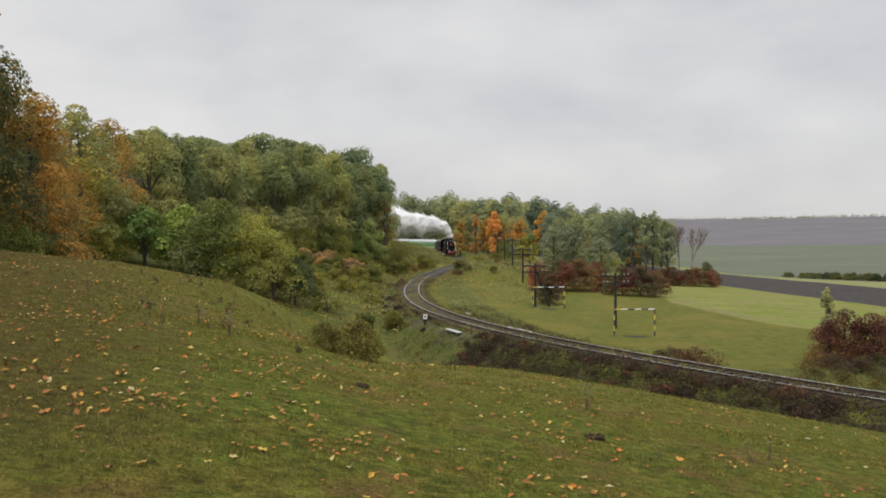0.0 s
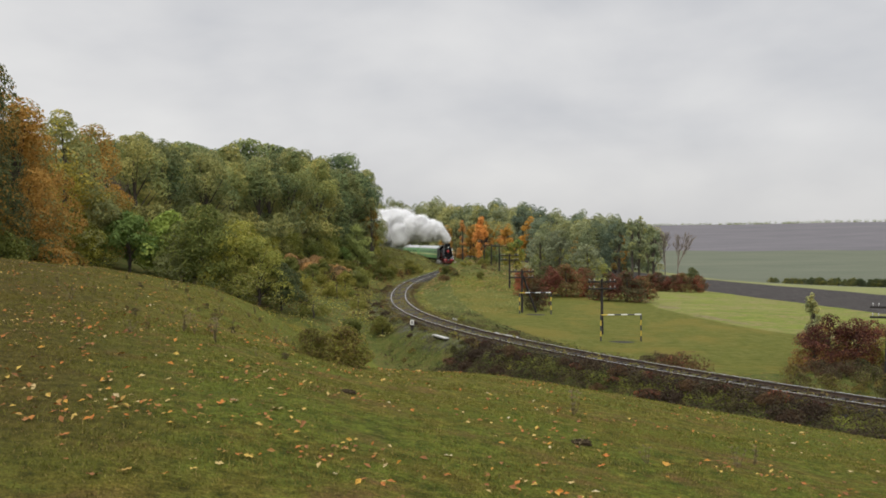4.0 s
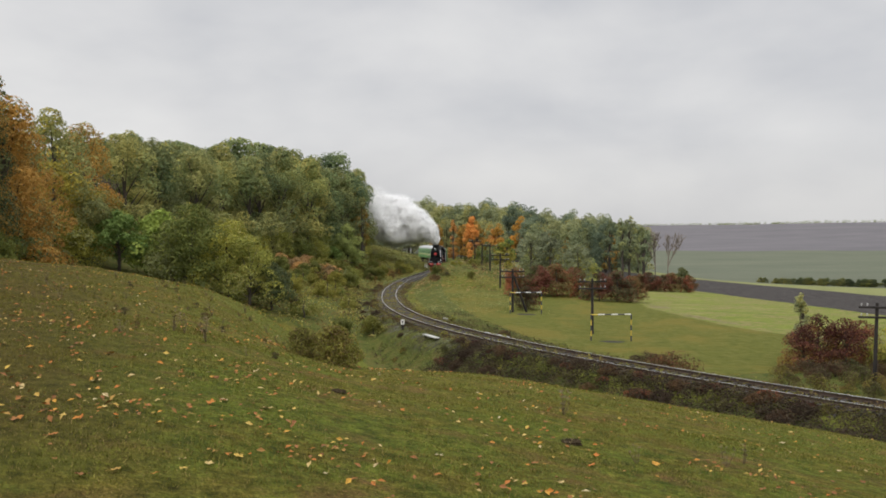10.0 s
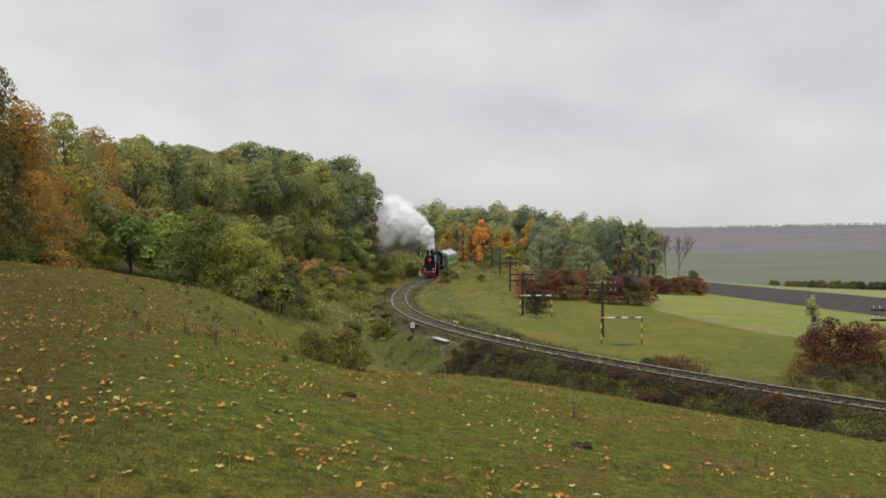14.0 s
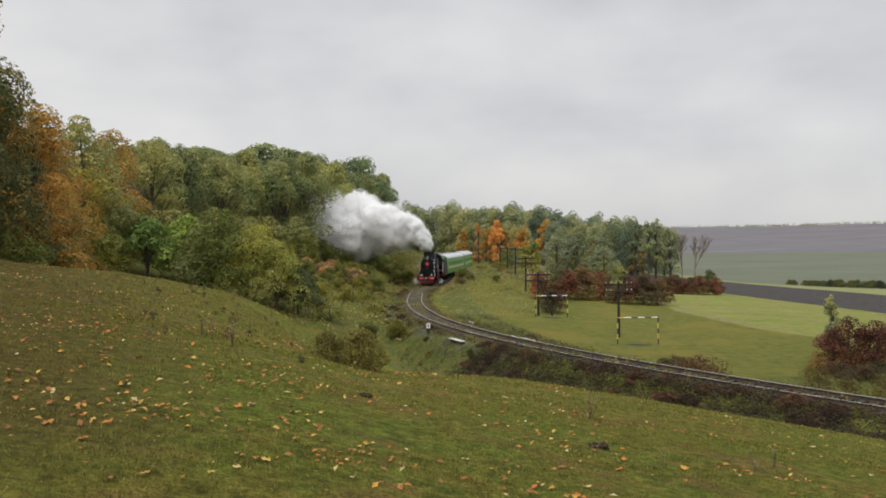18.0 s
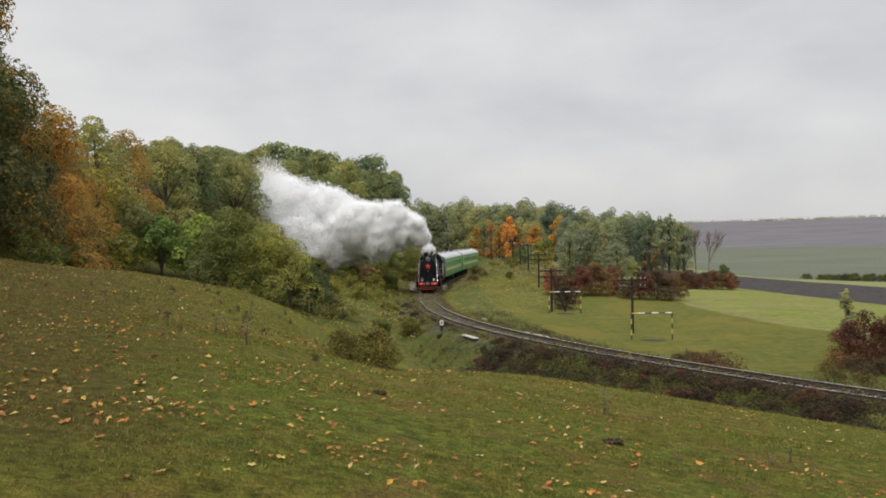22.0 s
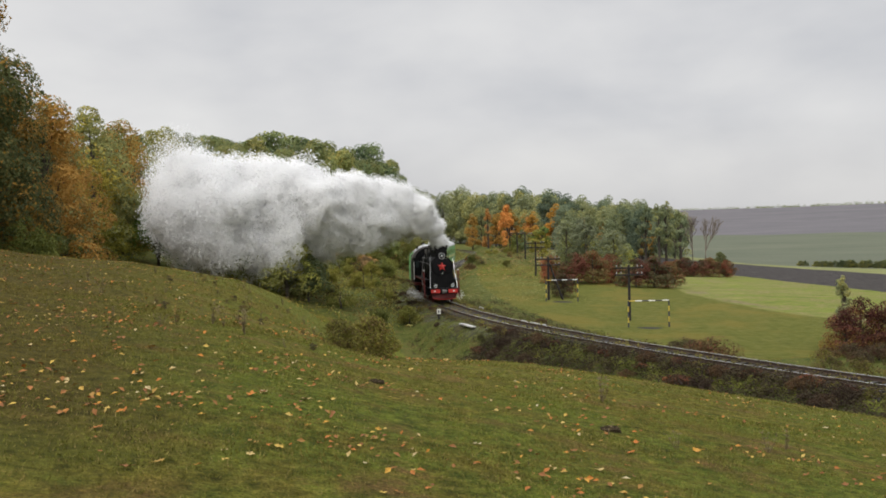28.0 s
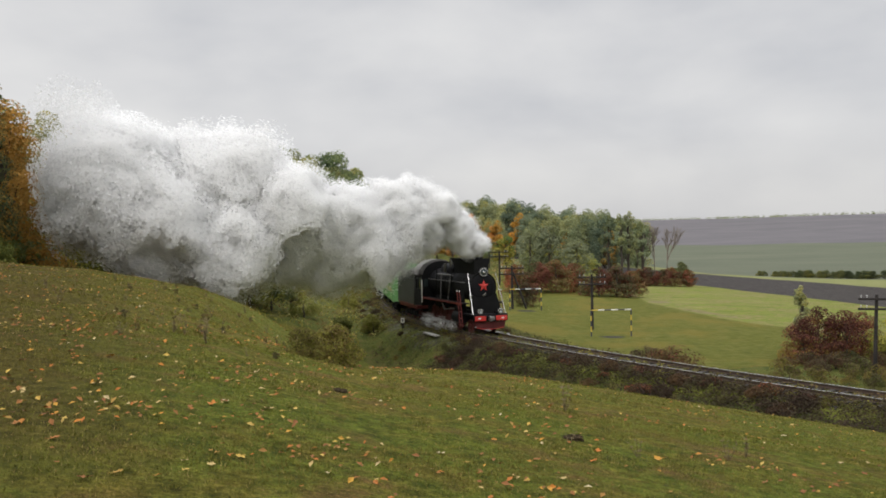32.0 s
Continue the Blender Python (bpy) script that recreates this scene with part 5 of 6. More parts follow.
def build_tender():
    e = empty("tender")
    tagged(e, "dark olive-black coal tender behind the engine", "tender")
    wheels = []
    part("underframe", box(bmesh.new(), -5.6, -0.1, -1.4, 1.4, 0.95, 1.22, 0.02), DARK_RED, e, "dull red underframe")
    b = box(bmesh.new(), -5.55, -0.25, -1.55, 1.55, 1.22, 3.3, 0.05)
    part("water_tank", b, TENDER_GREEN, e)
    b = bmesh.new()
    for sy in (-1, 1):
        box(b, -4.4, -0.25, sy * 1.48, sy * 1.54, 3.3, 3.82)
    box(b, -4.4, -4.3, -1.48, 1.48, 3.3, 3.82)
    part("coal_bunker", b, TENDER_GREEN, e)
    b = bmesh.new()
    rng = random.Random(4)
    for i in range(50):
        ball(b, (rng.uniform(-4.1, -0.6), rng.uniform(-1.25, 1.25), 3.4 + rng.uniform(0, 0.4)), rng.uniform(0.15, 0.34), (1, 1, 0.8), 5)
    part("coal", b, COAL, e)
    part("filler_lid", rod(bmesh.new(), (-5.0, 0, 3.3), (-5.0, 0, 3.5), 0.4, seg=14), BLACK, e)
    for sy in (-1, 1):
        part("tank_stripe", box(bmesh.new(), -5.5, -0.3, sy * 1.552, sy * 1.56, 1.24, 1.3), DARK_RED, e)
    bogie(e, -2.85, "axle_frame")
    for x in (-1.15, -2.85, -4.55):
        wheels.append((wheelset(e, x, 0.475, 0.79, GRIMY_RED, 0), x, 0.475))
    RETURN["tender"] = (e, wheels)


def build_coach():
    e = empty("passenger_coach")
    tagged(e, "green passenger coach with a pale stripe and grey roof", "railway coach", "coaches of the train")
    wheels = []
    ln = 26.9
    body = [(-1.5, 1.1), (-1.55, 1.5), (-1.55, 3.35), (-1.48, 3.62), (1.48, 3.62), (1.55, 3.35), (1.55, 1.5), (1.5, 1.1)]
    part("body", prism(bmesh.new(), body, -ln, 0), COACH_GREEN, e)
    roof = [(math.sin(a) * 1.56, 3.56 + math.cos(a) * 0.72) for a in np.linspace(-1.5, 1.5, 17)]
    part("roof", prism(bmesh.new(), roof, -ln + 0.06, -0.06), ROOF_GREY, e)
    end = [(math.sin(a) * 1.57, 3.5 + math.cos(a) * 0.79) for a in np.linspace(-1.45, 1.45, 15)]
    for x in (-0.07, -ln + 0.01):
        part("roof_end", prism(bmesh.new(), end, x, x + 0.06), COACH_GREEN, e)
    for sy in (-1, 1):
        part("stripe", box(bmesh.new(), -ln + 0.3, -0.3, sy * 1.552, sy * 1.562, 1.95, 2.2), COACH_PALE, e, "pale yellow stripe")
        part("gutter", box(bmesh.new(), -ln, 0, sy * 1.5, sy * 1.57, 3.52, 3.57), COACH_GREEN, e)
        for i in range(38):
            x = -0.5 - i * 0.7
            part("body_rib", box(bmesh.new(), x - 0.03, x + 0.03, sy * 1.55, sy * 1.566, 1.2, 1.9), COACH_GREEN, e)
        for i in range(11):
            x = -2.6 - i * 2.17
            w = part("window", box(bmesh.new(), x - 0.52, x + 0.52, sy * 1.55, sy * 1.57, 2.42, 3.12, 0.03), COACH_GREEN, e, "green-framed window")
            part("pane", box(bmesh.new(), x - 0.46, x + 0.46, sy * 1.572, sy * 1.577, 2.48, 3.06), DARK_GLASS, w)
        for x in (-0.75, -ln + 0.75):
            d = part("door", box(bmesh.new(), x - 0.36, x + 0.36, sy * 1.552, sy * 1.572, 1.3, 3.2, 0.02), COACH_GREEN, e)
            part("door_handle", rod(bmesh.new(), (x + 0.25, sy * 1.59, 1.9), (x + 0.25, sy * 1.59, 2.3), 0.02, seg=6), CHROME, d)
            part("step", box(bmesh.new(), x - 0.35, x + 0.35, sy * 1.2, sy * 1.5, 0.6, 0.65), SOOT, e)
    for i in range(9):
        x = -1.8 - i * 2.9
        b = rod(bmesh.new(), (x, 0.35 * (-1) ** i, 4.15), (x, 0.35 * (-1) ** i, 4.42), 0.12, seg=10)
        rod(b, (x, 0.35 * (-1) ** i, 4.38), (x, 0.35 * (-1) ** i, 4.46), 0.2, 0.1, 10)
        part("roof_vent", b, ROOF_GREY, e)
    for x in (-0.5, -ln + 2.2):
        part("stove_pipe", rod(bmesh.new(), (x - 0.8, -0.7, 3.9), (x - 0.8, -0.7, 4.6), 0.09, seg=8), SOOT, e)
    for x0, x1 in ((-9.5, -7.5), (-14.5, -12.0)):
        part("battery_box", box(bmesh.new(), x0, x1, -1.25, 1.25, 0.5, 1.08, 0.03), SOOT, e)
    part("underframe", box(bmesh.new(), -ln, 0, -1.35, 1.35, 0.92, 1.12), SOOT, e)
    for x in (0.22, -ln - 0.22):
        b = box(bmesh.new(), x - 0.22, x + 0.22, -0.55, -0.42, 1.1, 3.2, 0.04)
        box(b, x - 0.22, x + 0.22, 0.42, 0.55, 1.1, 3.2, 0.04)
        box(b, x - 0.22, x + 0.22, -0.42, 0.42, 3.08, 3.2, 0.04)
        part("gangway", b, SOOT, e, "black rubber gangway")
    for cx in (-3.3, -ln + 3.3):
        bogie(e, cx)
        for u in (-1.2, 1.2):
            wheels.append((wheelset(e, cx + u, 0.475, 0.79, SOOT, 0), cx + u, 0.475))
    return e, wheels


build_engine()
build_tender()
COACHES = [build_coach()]
second = copy_thing(COACHES[0][0], pose(0, 0, 0))
COACHES.append((second, [(o, o.matrix_basis.translation.x, 0.475) for o in second.children if o.name.startswith("wheelset")]))

# metres of line between the engine's front and the near mark, by the second
RUN_T = np.array([-8, -4, 0, 3, 6, 9, 13, 16, 19, 22, 25, 28, 30, 32, 34])
RUN_S = np.array([276, 253, 226.5, 208.6, 191.0, 171.0, 143.2, 124.5, 105.5, 87.4, 69.4, 54.6, 45.0, 35.3, 25.0])


def run(t):
    """Smooth position along the line (monotone cubic through the marks)."""
    i = int(np.clip(np.searchsorted(RUN_T, t) - 1, 1, len(RUN_T) - 3))
    m = lambda j: (RUN_S[j + 1] - RUN_S[j - 1]) / (RUN_T[j + 1] - RUN_T[j - 1])
    h = RUN_T[i + 1] - RUN_T[i]
    u = (t - RUN_T[i]) / h
    return float((2 * u**3 - 3 * u**2 + 1) * RUN_S[i] + (u**3 - 2 * u**2 + u) * h * m(i) + (-2 * u**3 + 3 * u**2) * RUN_S[i + 1] + (u**3 - u**2) * h * m(i + 1))


def vehicle(front, pivot_a, pivot_b):
    """The pose of a vehicle whose front stands at that mark, on two pivots (metres behind its front)."""
    a, _ = on_line(front + pivot_a)
    b, _ = on_line(front + pivot_b)
    d = (a - b).normalized()
    m = d.to_track_quat("X", "Z").to_matrix().to_4x4()
    return Matrix.Translation(a + d * pivot_a) @ m


def engine_pose(t):
    return vehicle(run(t), 2.6, 8.6)


# ---- steam ----
def steam_material(name, dense):
    """Water droplets scatter nearly all light: far through the dense heart of a billow, forwards and back in its shreds."""
    k = Mat(name, 1.0, 0.0, 0.0)
    k.base((0.80, 0.80, 0.80))
    if dense:
        k.b.inputs["Subsurface Weight"].default_value = 1.0
        k.b.inputs["Subsurface Scale"].default_value = 4.5
        k.b.inputs["Subsurface Radius"].default_value = (1, 1, 1)
        return k.m
    tr = k.n.new("ShaderNodeBsdfTranslucent")
    tr.inputs["Color"].default_value = (0.99, 0.99, 0.99, 1)
    ms = k.n.new("ShaderNodeMixShader")
    ms.inputs[0].default_value = 0.62
    k.l.new(k.b.outputs[0], ms.inputs[1])
    k.l.new(tr.outputs[0], ms.inputs[2])
    k.l.new(ms.outputs[0], k.n["Material Output"].inputs["Surface"])
    return k.m


STEAM, SHREDS = steam_material("steam", True), steam_material("steam_shreds", False)


def puff_mesh(seed, core, count, size, lumps=1.0):
    """A billow of tiny shreds of steam, thinning outwards from a lumpy form; with a dense heart or without."""
    rng = np.random.RandomState(seed)
    off = Vector((seed * 7.3, seed * 3.1, seed * 5.7))

    def reach(n):
        k = 0.0
        for f, a in ((1.2, 0.36), (2.4, 0.22), (4.6, 0.10), (9.0, 0.03)):
            w = noise.noise(n * f + off * f)
            k += a * (1 - 2.6 * math.sqrt(w * w + 0.012))
        return 0.80 + 0.50 * k * lumps

    d = rng.normal(0, 1, (count, 3))
    d /= np.linalg.norm(d, axis=1, keepdims=True)
    r = np.array([reach(Vector(n)) for n in d])
    r *= 0.86 + 0.26 * rng.uniform(0, 1, count) ** 1.6 if core else 1.1 * rng.uniform(0, 1, count) ** 0.5
    # each shred is one small triangle, roughly along the billow's skin
    way = d * (1.2 if core else 0.4) + rng.normal(0, 0.3, (count, 3))
    way /= np.linalg.norm(way, axis=1, keepdims=True)
    u = np.cross(way, rng.normal(0, 1, (count, 3)))
    u /= np.linalg.norm(u, axis=1, keepdims=True) + 1e-9
    w = np.cross(way, u)
    sz = size * rng.uniform(0.6, 1.3, (count, 1))
    c = d * r[:, None]
    v = np.stack([c + u * sz, c - 0.5 * u * sz + 0.87 * w * sz, c - 0.5 * u * sz - 0.87 * w * sz], 1).reshape(-1, 3)
    f = np.arange(3 * count).reshape(-1, 3)
    slot = np.zeros(len(f), np.int32)
    if core:
        b = bmesh.new()
        bmesh.ops.create_icosphere(b, subdivisions=4, radius=1.0)
        heart = np.array([p.co.normalized() * reach(p.co.normalized()) * 0.86 for p in b.verts])
        f = np.concatenate([np.array([[p.index for p in t.verts] for t in b.faces]), f + len(heart)])
        v = np.concatenate([heart, v])
        slot = np.concatenate([np.ones(len(b.faces), np.int32), slot])
        b.free()
    me = mesh_from("puff", v, f, [SHREDS, STEAM], True)
    me.polygons.foreach_set("material_index", slot)
    return me


PUFFS = [puff_mesh(i + 1, True, 34000, 0.0225, 1.45) for i in range(4)]
WISPS = [puff_mesh(i + 11, False, 6000, 0.022, 1.4) for i in range(4)]
LEAKS = [puff_mesh(i + 31, False, 1600, 0.03, 1.2) for i in range(3)]
plume = empty("steam_plume")
tagged(plume, "thick white steam trailing from the engine's chimney", "steam", kind="stuff")

# by the second: wind across, wind along the view, rise of the tail, length in seconds, fullness
WIND = np.array([(-4, -4.6, -4.5, 1.6, 4.4, 0.72), (0, -4.6, -4.5, 1.6, 4.4, 0.72), (6, -4.2, -4.5, 2.4, 4.0, 0.9), (9, -3.6, -4.5, 4.5, 3.8, 1.0), (13, -3.9, -4.5, 2.2, 3.5, 0.92), (17, -4.5, -4.5, 2.6, 4.1, 1.0), (19, -4.9, -4.5, 2.6, 4.6, 1.15), (22, -5.3, -4.7, 3.8, 4.1, 1.28), (24, -5.2, -5.2, 3.0, 3.75, 1.2), (28, -5.0, -7.2, 0.8, 3.7, 1.0), (32, -4.6, -5.8, 2.4, 4.1, 1.25)])


def plume_centre(t, u):
    """The middle of the plume at the share u of its length, and its fullness."""
    wx, wy, rise, last, full = (np.interp(t, WIND[:, 0], WIND[:, i]) for i in range(1, 6))
    a = u * last
    p = engine_pose(t - a) @ Vector((-2.5, 0, 5.3))
    return p + Vector((wx * a, wy * a, 3.0 * (1 - math.exp(-a / 0.22)) - 3.0 * math.sin(min(1.0, max(0.0, u - 0.15) * 1.3) * 3.1416) * smooth(15, 26, t) * (1 - 0.7 * smooth(24, 28.5, t)) - 1.9 * math.exp(-((u - 0.34) / 0.15) ** 2) * smooth(29.5, 32, t) + rise * u ** 1.6)), full


def build_plume():
    rng = random.Random(12)
    out = []
    n = 66
    for i in range(n):
        u = (i + 0.5) / n
        u = 0.012 + 0.988 * u ** 1.28
        wide = 0.6 + 4.75 * u ** 0.58 * (1 - 0.2 * max(0, u - 0.75) / 0.25)
        wisp = i % 4 == 3 or u > 0.93
        r = wide * rng.uniform(0.68, 0.94) * (0.62 if u > 0.95 else 0.7 if wisp else 1.0)
        a, k = rng.uniform(0, 6.283), math.sqrt(rng.uniform(0.05, 1)) * (wide - 0.5 * r) * (1.15 if wisp else 0.72)
        o = new("puff", (WISPS if wisp else PUFFS)[rng.randrange(4)])
        o.parent = plume
        o.scale = (r * rng.uniform(0.9, 1.15), r * rng.uniform(0.9, 1.1), r * rng.uniform(0.8, 1.05))
        out.append((o, u, Vector((rng.uniform(-0.25, 0.25) * wide, math.cos(a) * k, math.sin(a) * k)), Euler([rng.uniform(0, 6.28) for _ in range(3)]), rng.uniform(8, 22), rng.uniform(0, 6.28)))
    return out


PLUME = build_plume()

# steam that leaks at the engine's cylinders
for px, py, pz, size in ((-3.0, -1.8, 0.45, 0.42), (-4.3, -2.1, 0.5, 0.52), (-6.0, -2.3, 0.6, 0.55), (-3.8, 1.9, 0.45, 0.45)):
    o = new("steam_leak", LEAKS[int(px * -3) % 3])
    o.parent = RETURN["engine"][0]
    o.matrix_basis = pose(px, py, pz, px * 70, 0, 0) @ Matrix.Diagonal((size * 2.2, size, size * 0.9, 1))


# ---- sleepers ----
def build_sleepers():
    me = None
    rng = random.Random(8)
    for i in range(300):
        s = -6 + i * 0.62
        p, h = on_line(s, 0, -0.18)
        if me is None:
            b = box(bmesh.new(), -0.12, 0.12, -1.37, 1.37, -0.17, 0.0, 0.015)
            o = part("sleeper", b, SLEEPER, track, flat=True)
            me = o.data
        else:
            o = new("sleeper", me)
            o.parent = track
        o.matrix_basis = Matrix.Translation(p + Vector((0, 0, rng.uniform(-0.02, 0.0)))) @ Matrix.Rotation(h + rng.uniform(-0.02, 0.02), 4, "Z")


# ---- weeds on the bank ----
def scatter_leaves(name, centres, size, mats, label, category, seed, spread=0.5, per=14, height=0.3):
    """Low leafy growth: a spray of leaves over each centre; one object."""
    rng = np.random.RandomState(seed)
    c = np.repeat(centres, per, 0)
    off = rng.normal(0, 1, (len(c), 3)) * [spread, spread, 0]
    off[:, 2] = np.abs(rng.normal(0, 0.5, len(c))) * height
    q = c + off
    q[:, 2] = ground_height(q[:, 0], q[:, 1]) + off[:, 2]
    d = off / (np.linalg.norm(off, axis=1, keepdims=True) + 1e-6) + [0, 0, 0.6]
    v, f = leaves(rng, q, d, size)
    me = mesh_from(name, v, f, mats, False)
    if len(mats) > 1:
        # one kind grows in patches, with a few strays
        field = 0.5 + 0.42 * waves(centres[:, 0], centres[:, 1], seed, 4.5, 2) + rng.normal(0, 0.09, len(centres))
        pick = np.repeat(np.clip(field * len(mats), 0, len(mats) - 1), per).astype(np.int32)
        me.polygons.foreach_set("material_index", np.concatenate([pick, pick]))
    o = new(name, me)
    return tagged(o, label, category, kind="stuff")


def along(seed, n, s0, s1, o0, o1):
    rng = np.random.RandomState(seed)
    out = []
    for _ in range(n):
        p, _h = on_line(rng.uniform(s0, s1), rng.uniform(o0, o1))
        out.append((p.x, p.y, 0))
    return np.array(out)


scatter_leaves("bank_weeds", along(61, 1700, -14, 36, 1.3, 5.2), 0.05, [L["low"], L["bank"], L["weed"], L["bank"], L["bank"], L["bank"]], "dark brown and dull green weeds on the railway bank", "weeds", 62, 0.24, 34, 0.6)
scatter_leaves("bank_weeds", along(63, 420, 34, 100, 1.6, 5.5), 0.06, [L["weed"], L["low"], L["bank"], L["low"]], "green and brown weeds on the stony bank", "weeds", 64, 0.35, 14, 0.35)
scatter_leaves("track_weeds", along(65, 1300, -12, 115, -1.5, 1.6), 0.055, [L["low"], L["weed"], L["low"]], "small green weeds between the rails", "weeds", 66, 0.16, 16, 0.2)
scatter_leaves("track_edge_weeds", np.concatenate([along(73, 800, -12, 110, 1.0, 1.9), along(74, 800, -12, 110, -1.9, -1.0)]), 0.05, [L["low"], L["weed"], L["bank"], L["low"]], "green and brown weeds over the sleeper ends", "weeds", 75, 0.2, 16, 0.22)
scatter_leaves("mound_weeds", along(76, 1500, 165, 265, 2.5, 24.0), 0.12, [L["olive"], L["low"], L["weed"], L["low"]], "rough yellow-green growth on the mound by the line", "weeds", 77, 0.6, 14, 0.7)
scatter_leaves("mound_weeds", along(78, 700, 84, 185, -18.0, -2.6), 0.09, [L["low"], L["weed"], L["dry"], L["low"]], "rough brown and green growth on the mound by the line", "weeds", 79, 0.5, 14, 0.45)
scatter_leaves("verge_weeds", along(67, 700, -14, 60, -6.0, -2.2), 0.06, [L["low"], L["weed"], L["weed"]], "rough yellowing grass and weeds beside the line", "weeds", 68, 0.32, 12, 0.28)
scatter_leaves("verge_weeds", along(69, 900, 60, 150, -14.0, -2.4), 0.06, [L["low"], L["olive"], L["low"]], "rough yellowing grass and weeds beside the line", "weeds", 70, 0.45, 12, 0.3)
scatter_leaves("slope_weeds", along(71, 2200, 50, 170, 3.0, 20.0), 0.09, [L["olive"], L["low"], L["weed"], L["low"]], "rough green and yellow growth below the wood", "weeds", 72, 0.5, 14, 0.5)


# ---- the meadow's grass and fallen leaves ----
def grass_material():
    k = Mat("grass_blade", 0.8, 0, 0.04)
    c = k.ramp(k.island(), [(0.0, (0.052, 0.056, 0.011)), (0.4, (0.112, 0.118, 0.020)), (0.75, (0.185, 0.180, 0.035)), (0.92, (0.26, 0.20, 0.072))])
    return k.base(k.mix(k.sharp(k.noise(0.7, 5), 0.45, 0.65), c, k.mix(0.5, c, (0.15, 0.108, 0.03))))


def build_grass():
    rng = np.random.RandomState(81)
    mat = grass_material()
    for n, d0, d1, w, h in ((150000, 4.2, 13, 0.0035, 0.016), (150000, 11, 36, 0.007, 0.022)):
        d = d0 + (d1 - d0) * rng.uniform(0, 1, n) ** 0.8
        u = rng.uniform(-0.56, 0.56, n)
        x, y = u * d, d
        patch = waves(x, y, 83, 2.6, 3)
        keep = patch > rng.uniform(-1.2, 0.25, n)
        x, y, patch = x[keep], y[keep], patch[keep]
        z = ground_height(x, y)
        m = len(x)
        a = rng.uniform(0, 6.28, m)
        lean = rng.normal(0, 0.7, (m, 2))
        hh = h * rng.uniform(0.4, 1.5, m) * (1 + 0.4 * patch)
        ww = w * rng.uniform(0.7, 1.4, m)
        p0 = np.stack([x - np.cos(a) * ww, y - np.sin(a) * ww, z - 0.005], 1)
        p1 = np.stack([x + np.cos(a) * ww, y + np.sin(a) * ww, z - 0.005], 1)
        p2 = np.stack([x + lean[:, 0] * hh, y + lean[:, 1] * hh, z + hh], 1)
        v = np.stack([p0, p1, p2], 1).reshape(-1, 3)
        o = new("grass", mesh_from("grass", v, np.arange(3 * m).reshape(-1, 3), [mat], False))
        tagged(o, "short grazed autumn grass of the meadow", "grass", kind="stuff")


def fallen_material(name, each):
    k = Mat(name, 0.7, 0, 0.25)
    src = k.object_random() if each else k.island()
    c = k.ramp(src, [(0.0, (0.44, 0.25, 0.035)), (0.15, (0.40, 0.13, 0.02)), (0.36, (0.26, 0.11, 0.03)), (0.62, (0.17, 0.065, 0.02)), (0.84, (0.46, 0.31, 0.06)), (0.96, (0.40, 0.31, 0.15)), (1.0, (0.40, 0.34, 0.20))])
    return k.base(k.mix(k.sharp(k.noise(30, 4), 0.45, 0.7), c, k.mix(0.5, c, (0.12, 0.06, 0.02))))


FALLEN, FALLEN_FAR = fallen_material("fallen_leaf", True), fallen_material("fallen_leaf_far", False)


def leaf_shape(seed, mat):
    """A five-lobed, curled maple leaf with its stalk, half a unit long."""
    rng = random.Random(seed)
    b = bmesh.new()
    rim = []
    for i in range(20):
        a = 6.2832 * i / 20
        lobe = 0.5 + 0.5 * abs(math.cos(2.5 * a))
        r = 0.5 * (0.42 + 0.58 * lobe ** 1.6) * (1 - 0.22 * (math.cos(a) < -0.8))
        curl = rng.uniform(0.06, 0.16) * (r / 0.5) ** 2 + 0.05 * math.sin(3 * a + seed)
        rim.append(b.verts.new((math.cos(a) * r, math.sin(a) * r, curl)))
    mid = b.verts.new((0, 0, 0.0))
    for i in range(20):
        b.faces.new((mid, rim[i], rim[(i + 1) % 20]))
    rod(b, (-0.1, 0, 0.01), (-0.75, 0.08, 0.05), 0.012, 0.02, 4)
    me = bpy.data.meshes.new("fallen_leaf")
    b.to_mesh(me)
    b.free()
    me.materials.append(mat)
    return me


# leaves that stand out: x, y, size
BIG_LEAVES = [(-1.83, 7.2, 0.11), (-1.44, 7.5, 0.14), (-1.93, 6.2, 0.07), (-1.6, 6.35, 0.07), (-0.02, 7.1, 0.09), (0.77, 7.5, 0.09), (1.98, 8.35, 0.12), (1.42, 8.3, 0.09), (4.59, 10.45, 0.10), (-2.78, 7.3, 0.12), (-3.58, 8.8, 0.11), (-3.25, 8.9, 0.11), (-1.89, 4.75, 0.09), (6.12, 15.85, 0.11), (4.73, 12.55, 0.11), (1.29, 7.8, 0.10), (1.5, 10.65, 0.09), (1.17, 10.15, 0.09)]


